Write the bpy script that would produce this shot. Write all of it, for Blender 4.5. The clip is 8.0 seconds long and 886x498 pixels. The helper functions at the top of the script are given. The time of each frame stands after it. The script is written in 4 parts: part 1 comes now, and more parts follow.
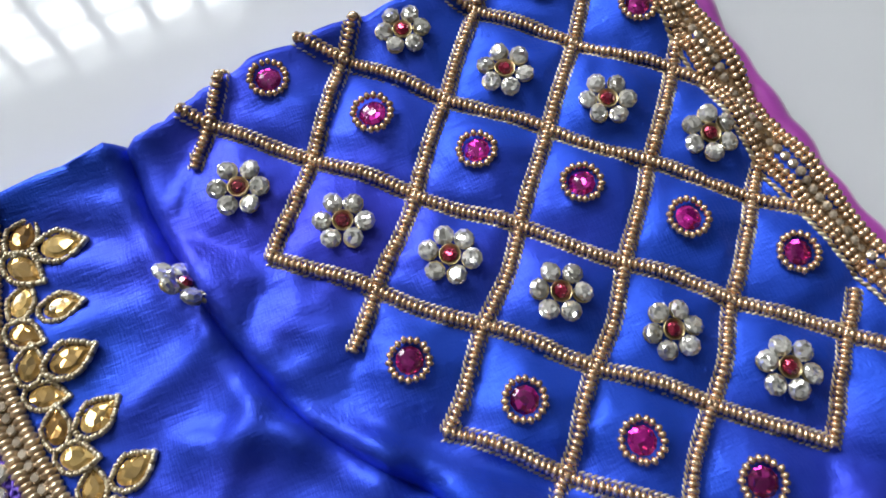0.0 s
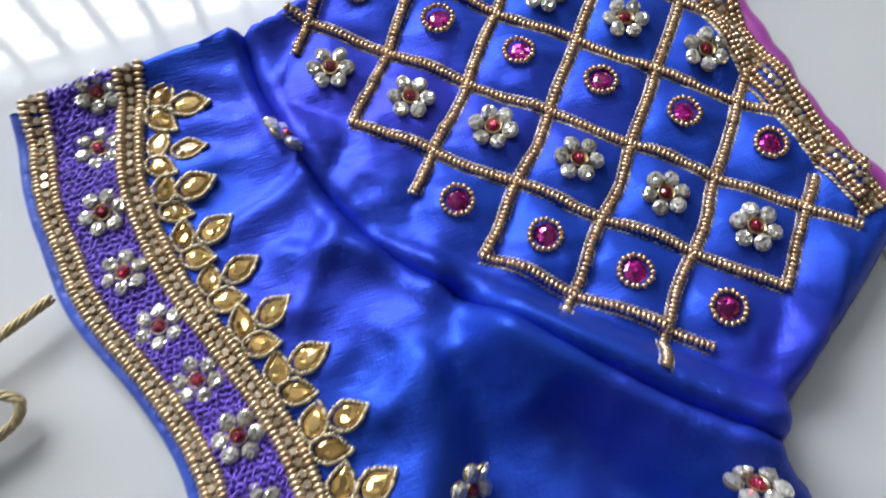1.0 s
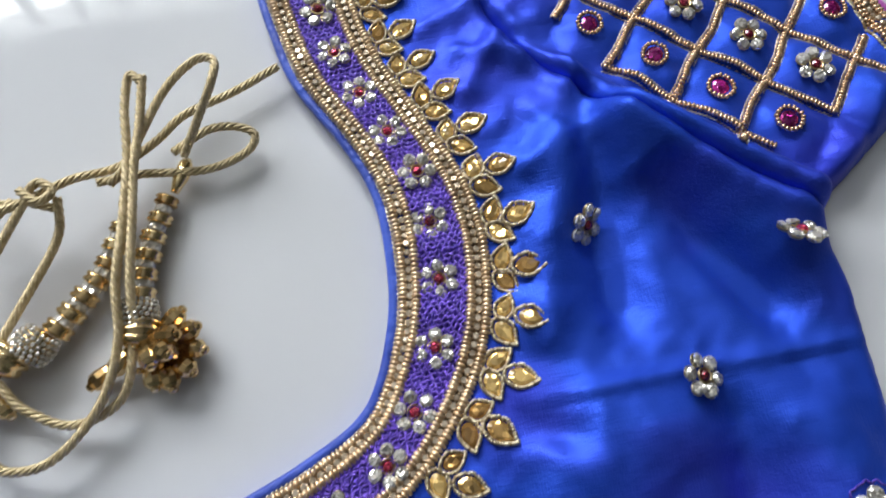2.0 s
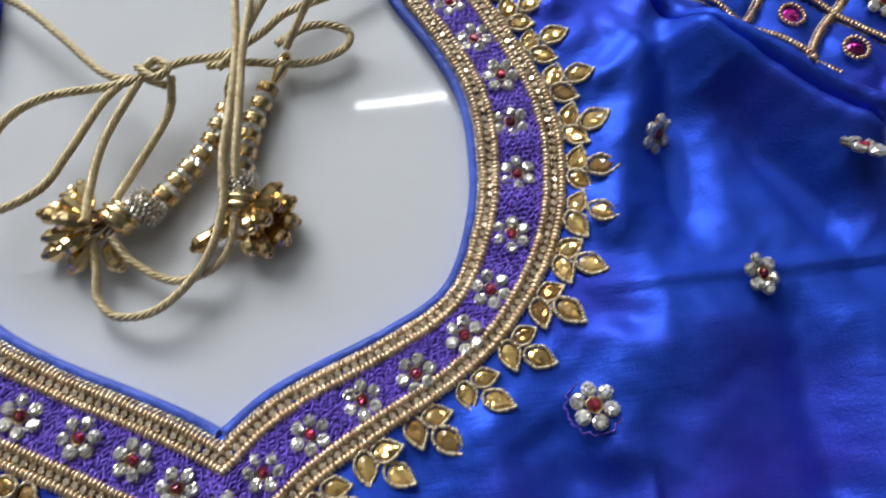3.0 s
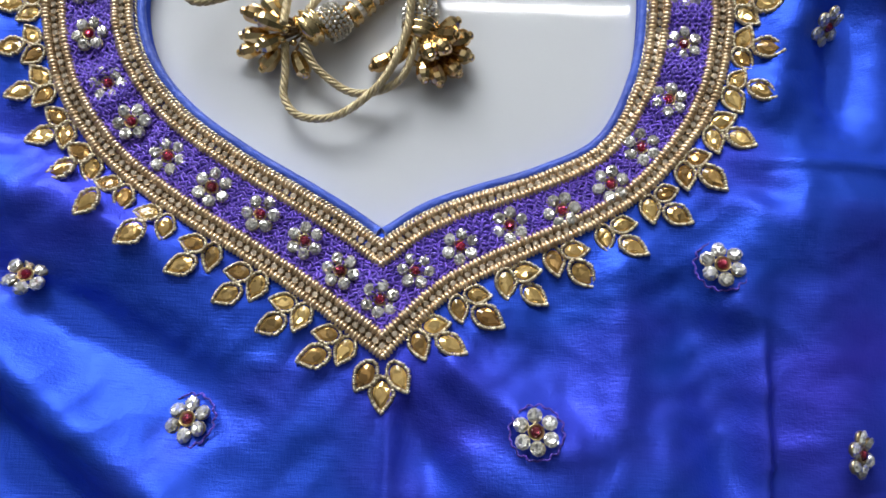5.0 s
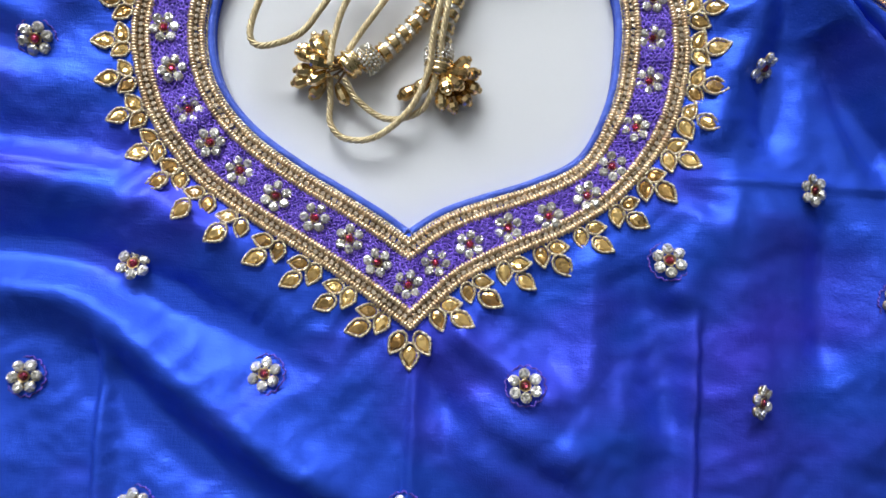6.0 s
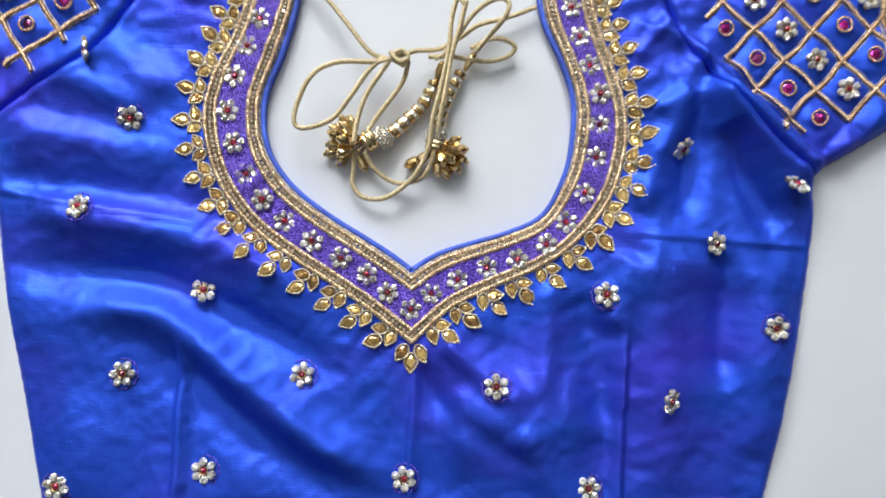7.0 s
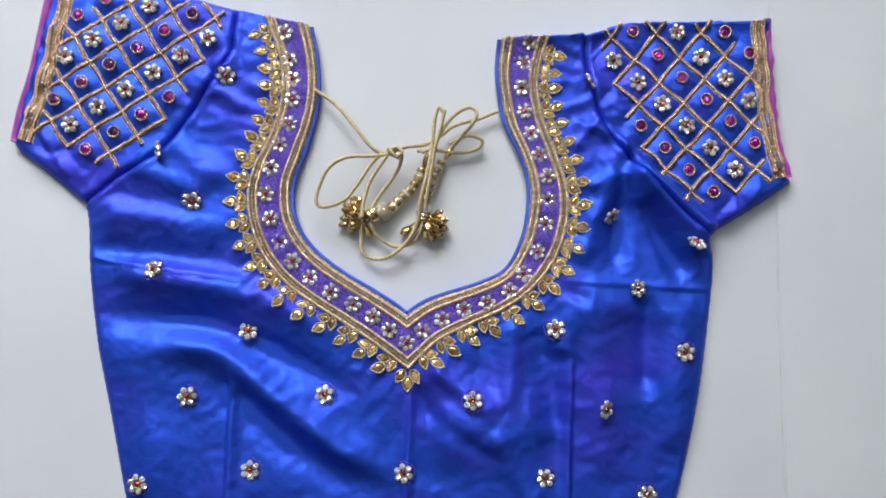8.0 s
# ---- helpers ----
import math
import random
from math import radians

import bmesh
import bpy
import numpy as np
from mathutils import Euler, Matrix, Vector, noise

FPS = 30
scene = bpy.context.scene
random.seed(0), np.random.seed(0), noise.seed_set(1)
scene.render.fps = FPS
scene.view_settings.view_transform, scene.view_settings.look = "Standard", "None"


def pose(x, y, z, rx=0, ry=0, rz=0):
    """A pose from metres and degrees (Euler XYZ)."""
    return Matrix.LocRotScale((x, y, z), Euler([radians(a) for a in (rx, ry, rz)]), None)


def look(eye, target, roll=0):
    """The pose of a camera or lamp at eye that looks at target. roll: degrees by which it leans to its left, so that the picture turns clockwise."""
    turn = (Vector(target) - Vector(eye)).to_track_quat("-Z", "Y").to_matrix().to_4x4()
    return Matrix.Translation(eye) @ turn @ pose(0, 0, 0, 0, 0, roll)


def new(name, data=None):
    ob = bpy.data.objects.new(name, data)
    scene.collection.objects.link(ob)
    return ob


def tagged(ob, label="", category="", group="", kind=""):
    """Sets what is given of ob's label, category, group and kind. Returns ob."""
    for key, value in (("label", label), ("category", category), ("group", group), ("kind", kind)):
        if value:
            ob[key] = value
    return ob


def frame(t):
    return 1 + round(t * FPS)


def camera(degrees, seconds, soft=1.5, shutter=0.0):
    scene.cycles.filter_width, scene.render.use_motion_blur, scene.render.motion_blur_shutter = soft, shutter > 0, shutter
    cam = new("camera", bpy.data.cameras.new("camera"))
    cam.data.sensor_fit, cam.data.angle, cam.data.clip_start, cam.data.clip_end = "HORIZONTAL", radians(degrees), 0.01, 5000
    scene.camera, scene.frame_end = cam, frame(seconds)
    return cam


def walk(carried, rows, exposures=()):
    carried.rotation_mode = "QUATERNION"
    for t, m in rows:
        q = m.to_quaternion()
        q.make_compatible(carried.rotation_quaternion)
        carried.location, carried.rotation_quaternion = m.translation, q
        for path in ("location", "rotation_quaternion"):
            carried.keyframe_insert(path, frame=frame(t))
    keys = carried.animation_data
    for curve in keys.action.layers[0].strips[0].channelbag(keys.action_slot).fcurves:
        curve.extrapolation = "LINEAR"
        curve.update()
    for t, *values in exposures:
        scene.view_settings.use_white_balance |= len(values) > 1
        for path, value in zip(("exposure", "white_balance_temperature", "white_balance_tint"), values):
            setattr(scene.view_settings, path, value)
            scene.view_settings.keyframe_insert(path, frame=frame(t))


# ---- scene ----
cam = camera(65.7, 8.0, 1.6, 0.3)
PATH = [
    (0, (0.176, 0.158, 0.162), (0.431, 0.684, -1.751), 4.2),
    (0.5, (0.17, 0.138, 0.173), (0.408, 0.703, -1.731), 2.6),
    (1, (0.152, 0.112, 0.19), (0.364, 0.695, -1.711), 2.3),
    (1.5, (0.124, 0.081, 0.213), (0.315, 0.658, -1.692), 3.5),
    (1.7, (0.107, 0.063, 0.219), (0.294, 0.625, -1.691), 5.2),
    (2.8, (0.073, 0.014, 0.234), (0.197, 0.609, -1.672), 2.2),
    (3, (0.063, 0.008, 0.231), (0.187, 0.57, -1.684), 4.5),
    (3.5, (0.037, -0.006, 0.233), (0.113, 0.524, -1.694), 4.6),
    (4, (0.025, -0.017, 0.229), (0.062, 0.506, -1.701), 3.4),
    (4.5, (0.026, -0.023, 0.227), (0.02, 0.405, -1.727), 0.6),
    (4.7, (0.027, -0.024, 0.231), (-0.003, 0.359, -1.731), -2.6),
    (5.8, (0.013, -0.006, 0.3), (0.034, 0.179, -1.691), 8.7),
    (6, (0.014, -0.001, 0.317), (0.027, 0.111, -1.68), 9.0),
    (6.5, (0.012, 0.011, 0.351), (0.02, 0.056, -1.649), 12.3),
    (7, (0.014, 0.025, 0.419), (0.035, 0.082, -1.58), 23.5),
    (7.5, (0.015, 0.035, 0.494), (0.069, 0.104, -1.504), 40.9),
    (8, (0.019, 0.039, 0.549), (0.047, 0.169, -1.447), 14.4),
]
walk(cam, [(t, look(eye, target, roll)) for t, eye, target, roll in PATH],
     [(0, 0.15), (1.5, 0.15), (3.0, -0.05), (4.5, 0.0), (6.0, 0.4), (7.0, 0.48), (7.5, 0.28), (8.0, 0.2)])

# ---- light ----
world = bpy.data.worlds.new("world")
scene.world = world
world.use_nodes = True
wn = world.node_tree
sky = wn.nodes.new("ShaderNodeTexSky")
sky.sky_type, sky.sun_disc = "NISHITA", False
sky.sun_elevation, sky.sun_rotation = radians(42), radians(0)
wn.links.new(sky.outputs[0], wn.nodes["Background"].inputs[0])
wn.nodes["Background"].inputs[1].default_value = 0.12

WIN_X0, WIN_X1, WIN_Z0, WIN_Z1, WALL_Y = -1.55, 0.15, 0.85, 2.1, 1.9
lamp = bpy.data.lights.new("window_daylight", "AREA")
lamp.shape, lamp.size, lamp.size_y, lamp.energy, lamp.color = "RECTANGLE", WIN_X1 - WIN_X0, WIN_Z1 - WIN_Z0, 158, (0.93, 0.97, 1.0)
lamp_ob = new("window_daylight", lamp)
lamp_ob.matrix_world = look(((WIN_X0 + WIN_X1) / 2, WALL_Y + 0.13, (WIN_Z0 + WIN_Z1) / 2), ((WIN_X0 + WIN_X1) / 2, 0, (WIN_Z0 + WIN_Z1) / 2))


# ---- materials ----
def material(name, color, rough=0.5, metal=0.0, **more):
    m = bpy.data.materials.new(name)
    m.use_nodes = True
    b = m.node_tree.nodes["Principled BSDF"]
    b.inputs["Base Color"].default_value = (*color, 1)
    b.inputs["Roughness"].default_value = rough
    b.inputs["Metallic"].default_value = metal
    for k, v in more.items():
        b.inputs[k.replace("_", " ")].default_value = v
    return m


def node(m, kind, **inputs):
    n = m.node_tree.nodes.new(kind)
    for k, v in inputs.items():
        n.inputs[k.replace("_", " ")].default_value = v
    return n


def link(m, a, ai, b, bi):
    m.node_tree.links.new(a.outputs[ai], b.inputs[bi])


def noise_of(m, scale, detail=3.0, stretch=(1, 1, 1), rough=0.5):
    tc = node(m, "ShaderNodeTexCoord")
    mp = node(m, "ShaderNodeMapping")
    mp.inputs["Scale"].default_value = stretch
    nz = node(m, "ShaderNodeTexNoise", Scale=scale, Detail=detail, Roughness=rough)
    link(m, tc, "Object", mp, "Vector")
    link(m, mp, "Vector", nz, "Vector")
    return nz


def mix_color(m, fac_node, fac_out, low, high, a, b):
    r = node(m, "ShaderNodeValToRGB")
    r.color_ramp.elements[0].position, r.color_ramp.elements[0].color = low, (*a, 1)
    r.color_ramp.elements[1].position, r.color_ramp.elements[1].color = high, (*b, 1)
    link(m, fac_node, fac_out, r, 0)
    return r


def vary(m, scale, a, b, low=0.35, high=0.65, stretch=(1, 1, 1), detail=3.0):
    """Base colour that drifts between a and b."""
    r = mix_color(m, noise_of(m, scale, detail, stretch), 0, low, high, a, b)
    link(m, r, 0, m.node_tree.nodes["Principled BSDF"], "Base Color")
    return r


def bump(m, scale, strength, distance, stretch=(1, 1, 1), detail=2.0):
    n = noise_of(m, scale, detail, stretch)
    bp = node(m, "ShaderNodeBump", Strength=strength, Distance=distance)
    link(m, n, 0, bp, "Height")
    bsdf = m.node_tree.nodes["Principled BSDF"]
    if bsdf.inputs["Normal"].links:
        m.node_tree.links.new(bsdf.inputs["Normal"].links[0].from_socket, bp.inputs["Normal"])
    link(m, bp, 0, bsdf, "Normal")


def island_tint(m, a, b):
    g = node(m, "ShaderNodeNewGeometry")
    r = mix_color(m, g, "Random Per Island", 0.0, 1.0, a, b)
    link(m, r, 0, m.node_tree.nodes["Principled BSDF"], "Base Color")


def object_tint(m, a, b):
    g = node(m, "ShaderNodeObjectInfo")
    r = mix_color(m, g, "Random", 0.0, 1.0, a, b)
    link(m, r, 0, m.node_tree.nodes["Principled BSDF"], "Base Color")


def cut_facets(m, scale, spread):
    """Flat facets inside a cut stone: each cell leans its own way."""
    tc = node(m, "ShaderNodeTexCoord")
    info = node(m, "ShaderNodeObjectInfo")
    shift = node(m, "ShaderNodeVectorMath")
    link(m, tc, "Object", shift, 0)
    link(m, info, "Random", shift, 1)
    vo = node(m, "ShaderNodeTexVoronoi", Scale=scale)
    link(m, shift, 0, vo, "Vector")
    centre = node(m, "ShaderNodeVectorMath")
    centre.operation = "SUBTRACT"
    centre.inputs[1].default_value = (0.5, 0.5, 0.5)
    link(m, vo, "Color", centre, 0)
    lean = node(m, "ShaderNodeVectorMath")
    lean.operation = "SCALE"
    lean.inputs["Scale"].default_value = spread
    link(m, centre, 0, lean, 0)
    geo = node(m, "ShaderNodeNewGeometry")
    total = node(m, "ShaderNodeVectorMath")
    link(m, geo, "Normal", total, 0)
    link(m, lean, 0, total, 1)
    unit = node(m, "ShaderNodeVectorMath")
    unit.operation = "NORMALIZE"
    link(m, total, 0, unit, 0)
    link(m, unit, 0, m.node_tree.nodes["Principled BSDF"], "Normal")


SILK = material("blue_shot_silk", (0.02, 0.07, 0.55), 0.49, 0.57, Specular_IOR_Level=0.3)
vary(SILK, 9.0, (0.020, 0.078, 0.60), (0.052, 0.050, 0.60), 0.48, 0.74, (1, 1.6, 1))
bump(SILK, 1800, 0.42, 0.0003, (1, 0.12, 1))
bump(SILK, 1800, 0.42, 0.0003, (0.12, 1, 1))
bump(SILK, 700, 0.30, 0.0004, (0.03, 1, 1))
bump(SILK, 60, 0.2, 0.002, (1, 1, 1), 3.0)

PIPING = material("blue_piping", (0.025, 0.07, 0.5), 0.5, 0.0, Sheen_Weight=0.3)
vary(PIPING, 60, (0.02, 0.06, 0.42), (0.035, 0.1, 0.6))
bump(PIPING, 900, 0.3, 0.0003)
bump(PIPING, 260, 0.7, 0.0012)
VIOLET = material("violet_silk_thread", (0.16, 0.07, 0.6), 0.4, 0.0, Sheen_Weight=0.3)
island_tint(VIOLET, (0.10, 0.045, 0.46), (0.28, 0.14, 0.90))
PURPLE = material("violet_stitching", (0.1, 0.04, 0.42), 0.55, 0.0, Sheen_Weight=0.08)
vary(PURPLE, 620, (0.040, 0.020, 0.26), (0.120, 0.058, 0.54), 0.40, 0.60, (1, 1, 1), 1.0)
bump(PURPLE, 620, 1.0, 0.0012, (1, 1, 1), 1.0)
MAGENTA = material("magenta_satin", (0.35, 0.03, 0.33), 0.4, 0.0, Sheen_Weight=0.4)
vary(MAGENTA, 50, (0.27, 0.025, 0.27), (0.42, 0.05, 0.4))
bump(MAGENTA, 1200, 0.25, 0.0003)
BEAD = material("antique_gold_bead", (0.6, 0.4, 0.25), 0.26, 0.8)
vary(BEAD, 500, (0.56, 0.36, 0.22), (0.86, 0.62, 0.41))
PALE = material("pale_gold_bead", (0.7, 0.52, 0.3), 0.28, 0.78)
island_tint(PALE, (0.64, 0.46, 0.29), (0.94, 0.75, 0.53))
ZARI = material("silver_gold_thread", (0.75, 0.66, 0.46), 0.32, 0.65)
island_tint(ZARI, (0.34, 0.25, 0.15), (0.86, 0.77, 0.58))
CRYSTAL = material("foiled_crystal", (0.8, 0.78, 0.72), 0.05, 0.5, Coat_Weight=1.0, Coat_Roughness=0.02)
object_tint(CRYSTAL, (0.52, 0.49, 0.43), (0.90, 0.87, 0.81))
cut_facets(CRYSTAL, 1300, 1.1)
CHAINSTONE = material("cup_chain_stone", (0.7, 0.62, 0.48), 0.12, 0.6, Coat_Weight=1.0, Coat_Roughness=0.03)
island_tint(CHAINSTONE, (0.40, 0.31, 0.22), (0.74, 0.62, 0.48))
RUBY = material("ruby_stone", (0.35, 0.015, 0.04), 0.07, 0.6, Coat_Weight=1.0, Coat_Roughness=0.03)
cut_facets(RUBY, 1100, 0.6)
object_tint(RUBY, (0.16, 0.008, 0.02), (0.55, 0.03, 0.09))
FUCHSIA = material("fuchsia_stone", (0.4, 0.01, 0.25), 0.07, 0.75, Coat_Weight=1.0, Coat_Roughness=0.03)
cut_facets(FUCHSIA, 480, 0.8)
object_tint(FUCHSIA, (0.05, 0.003, 0.03), (0.62, 0.015, 0.36))
KUNDAN = material("golden_leaf_stone", (0.7, 0.5, 0.14), 0.08, 0.6, Coat_Weight=1.0, Coat_Roughness=0.03)
object_tint(KUNDAN, (0.42, 0.22, 0.06), (0.97, 0.66, 0.24))
cut_facets(KUNDAN, 420, 0.8)
COUCHED = material("couched_gold_thread", (0.4, 0.28, 0.15), 0.45, 0.5)
vary(COUCHED, 900, (0.11, 0.06, 0.03), (0.30, 0.19, 0.09))
bump(COUCHED, 1500, 0.5, 0.0003)
CUP = material("brass_setting", (0.62, 0.47, 0.24), 0.3, 0.9)
vary(CUP, 300, (0.45, 0.33, 0.16), (0.74, 0.6, 0.34))
CORD = material("golden_cord", (0.62, 0.5, 0.28), 0.42, 0.45, Sheen_Weight=0.2)
vary(CORD, 500, (0.46, 0.36, 0.19), (0.66, 0.54, 0.33), 0.35, 0.65)
GOLD = material("bright_gold_metal", (0.75, 0.5, 0.16), 0.16, 1.0)
object_tint(GOLD, (0.58, 0.37, 0.16), (0.92, 0.71, 0.38))
TILE = material("white_vitrified_tile", (0.68, 0.69, 0.71), 0.05, 0.0, Specular_IOR_Level=0.32)
vary(TILE, 5, (0.62, 0.63, 0.66), (0.68, 0.69, 0.71), 0.3, 0.7)
GROUT = material("grey_grout", (0.6, 0.6, 0.59), 0.8)
vary(GROUT, 40, (0.52, 0.52, 0.5), (0.66, 0.66, 0.64))
PLASTER = material("white_wall_paint", (0.78, 0.78, 0.76), 0.7)
vary(PLASTER, 3, (0.74, 0.74, 0.72), (0.8, 0.8, 0.78))
# for the unseen walls: dark on purpose, to keep the room's fill light low
DIM_WALL = material("light_cutting_wall", (0.3, 0.32, 0.3), 0.8)
vary(DIM_WALL, 3, (0.10, 0.11, 0.10), (0.16, 0.17, 0.16))
# unseen ceiling, greyed down so less bounced light fills the folds
CEILING = material("light_cutting_ceiling", (0.5, 0.5, 0.49), 0.8)
vary(CEILING, 3, (0.30, 0.30, 0.29), (0.38, 0.38, 0.37))
FRAME = material("white_window_paint", (0.75, 0.75, 0.73), 0.4)
vary(FRAME, 12, (0.7, 0.7, 0.68), (0.78, 0.78, 0.76))
TUBE = material("tube_glow", (1, 1, 1), 0.4)
TUBE.node_tree.nodes["Principled BSDF"].inputs["Emission Color"].default_value = (0.95, 0.98, 1, 1)
TUBE.node_tree.nodes["Principled BSDF"].inputs["Emission Strength"].default_value = 70


# ---- mesh helpers ----
def mesh_of(name, verts, faces, mat, smooth=True):
    me = bpy.data.meshes.new(name)
    me.from_pydata([tuple(v) for v in verts], [], faces)
    me.materials.append(mat)
    if smooth:
        me.polygons.foreach_set("use_smooth", [True] * len(me.polygons))
    me.update()
    return me


def under(ob, parent):
    ob.parent = parent
    return ob


def part_me(name, me, parent, label="", m=None):
    ob = under(new(name, me), parent)
    if m is not None:
        ob.matrix_basis = m
    if label:
        ob["label"] = label
    return ob


def box_me(name, x0, y0, z0, x1, y1, z1, mat, bevel=0.0):
    bm = bmesh.new()
    bmesh.ops.create_cube(bm, size=1)
    for v in bm.verts:
        v.co = Vector(((x0 + x1) / 2 + v.co.x * (x1 - x0), (y0 + y1) / 2 + v.co.y * (y1 - y0), (z0 + z1) / 2 + v.co.z * (z1 - z0)))
    if bevel:
        bmesh.ops.bevel(bm, geom=bm.edges[:], offset=bevel, segments=2, affect="EDGES")
    me = bpy.data.meshes.new(name)
    bm.to_mesh(me)
    bm.free()
    me.materials.append(mat)
    return me


def smooth_line(pts, step=0.002):
    """Catmull-Rom through pts, resampled evenly."""
    p = np.array(pts, float)
    q = np.vstack([2 * p[0] - p[1], p, 2 * p[-1] - p[-2]])
    out = []
    for i in range(len(p) - 1):
        a, b, c, d = q[i:i + 4]
        for s in np.linspace(0, 1, 24, endpoint=False):
            out.append(0.5 * (2 * b + (c - a) * s + (2 * a - 5 * b + 4 * c - d) * s ** 2 + (3 * b - a - 3 * c + d) * s ** 3))
    out.append(p[-1])
    return resample(np.array(out), step)


def resample(p, step):
    d = np.r_[0, np.cumsum(np.linalg.norm(np.diff(p, axis=0), axis=1))]
    n = max(2, int(round(d[-1] / step)) + 1)
    s = np.linspace(0, d[-1], n)
    return np.stack([np.interp(s, d, p[:, k]) for k in range(p.shape[1])], 1)


def tangents(p):
    t = np.gradient(p, axis=0)
    return t / np.maximum(np.linalg.norm(t, axis=1, keepdims=True), 1e-9)


def revolve(profile, n=10):
    """Verts and faces of a profile of (radius, height) turned round z."""
    v, f = [], []
    for r, z in profile:
        v += [(r * math.cos(2 * math.pi * k / n), r * math.sin(2 * math.pi * k / n), z) for k in range(n)]
    for i in range(len(profile) - 1):
        for k in range(n):
            f.append((i * n + k, i * n + (k + 1) % n, (i + 1) * n + (k + 1) % n, (i + 1) * n + k))
    f.append(tuple(reversed(range(n))))
    f.append(tuple((len(profile) - 1) * n + k for k in range(n)))
    return np.array(v), f


def scatter_mesh(name, base_v, base_f, mats, mat, smooth=True):
    """One mesh out of a base shape at each of the 4x4 poses."""
    n = len(base_v)
    bv = np.c_[base_v, np.ones(n)]
    v = np.concatenate([(bv @ np.array(m).T)[:, :3] for m in mats])
    f = [tuple(i + k * n for i in face) for k in range(len(mats)) for face in base_f]
    return mesh_of(name, v, f, mat, smooth)


def basis(x, z, o):
    """4x4 with x along x, z near z, at o."""
    x = Vector(x).normalized()
    y = Vector(z).cross(x).normalized()
    zz = x.cross(y)
    return np.array([[x[k], y[k], zz[k], o[k]] for k in range(3)] + [[0, 0, 0, 1]])


def tube(name, path, radius, mat, n=8, squash=1.0):
    """A tube along a 3D path; radius may be a list."""
    p = np.array(path)
    t = tangents(p)
    rad = np.broadcast_to(radius, (len(p),))
    v, f = [], []
    for i in range(len(p)):
        tt = Vector(t[i])
        a = tt.cross(Vector((0, 0, 1)))
        a = a.normalized() if a.length > 1e-4 else Vector((1, 0, 0))
        b = a.cross(tt)
        for k in range(n):
            w = 2 * math.pi * k / n
            v.append(Vector(p[i]) + a * (math.cos(w) * rad[i]) + b * (math.sin(w) * rad[i] * squash))
    for i in range(len(p) - 1):
        for k in range(n):
            f.append((i * n + k, i * n + (k + 1) % n, (i + 1) * n + (k + 1) % n, (i + 1) * n + k))
    f.append(tuple(range(n)))
    f.append(tuple((len(p) - 1) * n + k for k in reversed(range(n))))
    return mesh_of(name, v, f, mat)


# ---- the cut of the blouse ----
EDGE_R = smooth_line([(0.0640, 0.2445), (0.0632, 0.222), (0.0657, 0.202), (0.0705, 0.180), (0.083, 0.155), (0.0910, 0.133), (0.0920, 0.110), (0.0885, 0.086), (0.0770, 0.0615), (0.056, 0.0495), (0.033, 0.0415), (0.015, 0.0345), (0.0, 0.0245)], 0.0015)
RIM_R = smooth_line([(0.1050, 0.2480), (0.0990, 0.224), (0.0980, 0.207), (0.1030, 0.182), (0.1150, 0.1515), (0.1235, 0.127), (0.1245, 0.100), (0.1160, 0.070), (0.0965, 0.044), (0.075, 0.028), (0.048, 0.0145), (0.024, 0.0005), (0.003, -0.021)], 0.0015)
EDGE_L = smooth_line([(-0.085, 0.249), (-0.079, 0.222), (-0.077, 0.189), (-0.084, 0.152), (-0.0925, 0.1265), (-0.0930, 0.105), (-0.0865, 0.086), (-0.0715, 0.0685), (-0.050, 0.0535), (-0.028, 0.0415), (-0.012, 0.0325), (0.0, 0.0245)], 0.0015)
RIM_L = smooth_line([(-0.1235, 0.256), (-0.110, 0.223), (-0.107, 0.191), (-0.1145, 0.159), (-0.1255, 0.134), (-0.1300, 0.111), (-0.1260, 0.088), (-0.1165, 0.066), (-0.0975, 0.0435), (-0.0725, 0.0265), (-0.049, 0.013), (-0.0245, -0.002), (0.003, -0.021)], 0.0015)
SEAM_R = smooth_line([(0.135, 0.2530), (0.1355, 0.233), (0.142, 0.205), (0.1500, 0.183), (0.1605, 0.166), (0.175, 0.150), (0.195, 0.128), (0.217, 0.107), (0.239, 0.090)], 0.003)
SEAM_L = smooth_line([(-0.147, 0.262), (-0.148, 0.245), (-0.150, 0.224), (-0.165, 0.198), (-0.182, 0.169), (-0.203, 0.141), (-0.232, 0.121), (-0.258, 0.099)], 0.003)
SIDE_R = smooth_line([(0.239, 0.090), (0.2435, 0.076), (0.2425, 0.050), (0.237, -0.005), (0.229, -0.059), (0.218, -0.112), (0.204, -0.172)], 0.003)
SIDE_L = smooth_line([(-0.196, -0.176), (-0.211, -0.128), (-0.226, -0.069), (-0.2415, -0.009), (-0.2510, 0.044), (-0.2545, 0.080), (-0.258, 0.099)], 0.003)
TOP_R = smooth_line([(0.135, 0.2530), (0.147, 0.2570), (0.156, 0.2610), (0.170, 0.2640), (0.200, 0.2660), (0.245, 0.2690), (0.2855, 0.2720)], 0.003)
HEM_R = smooth_line([(0.2855, 0.2720), (0.2890, 0.221), (0.2915, 0.194), (0.2962, 0.168), (0.3050, 0.139)], 0.003)
ARM_R = smooth_line([(0.3050, 0.139), (0.287, 0.1255), (0.2625, 0.109), (0.2440, 0.0970), (0.239, 0.090)], 0.003)
TOP_L = smooth_line([(-0.147, 0.262), (-0.162, 0.265), (-0.190, 0.272), (-0.230, 0.280), (-0.2965, 0.289)], 0.003)
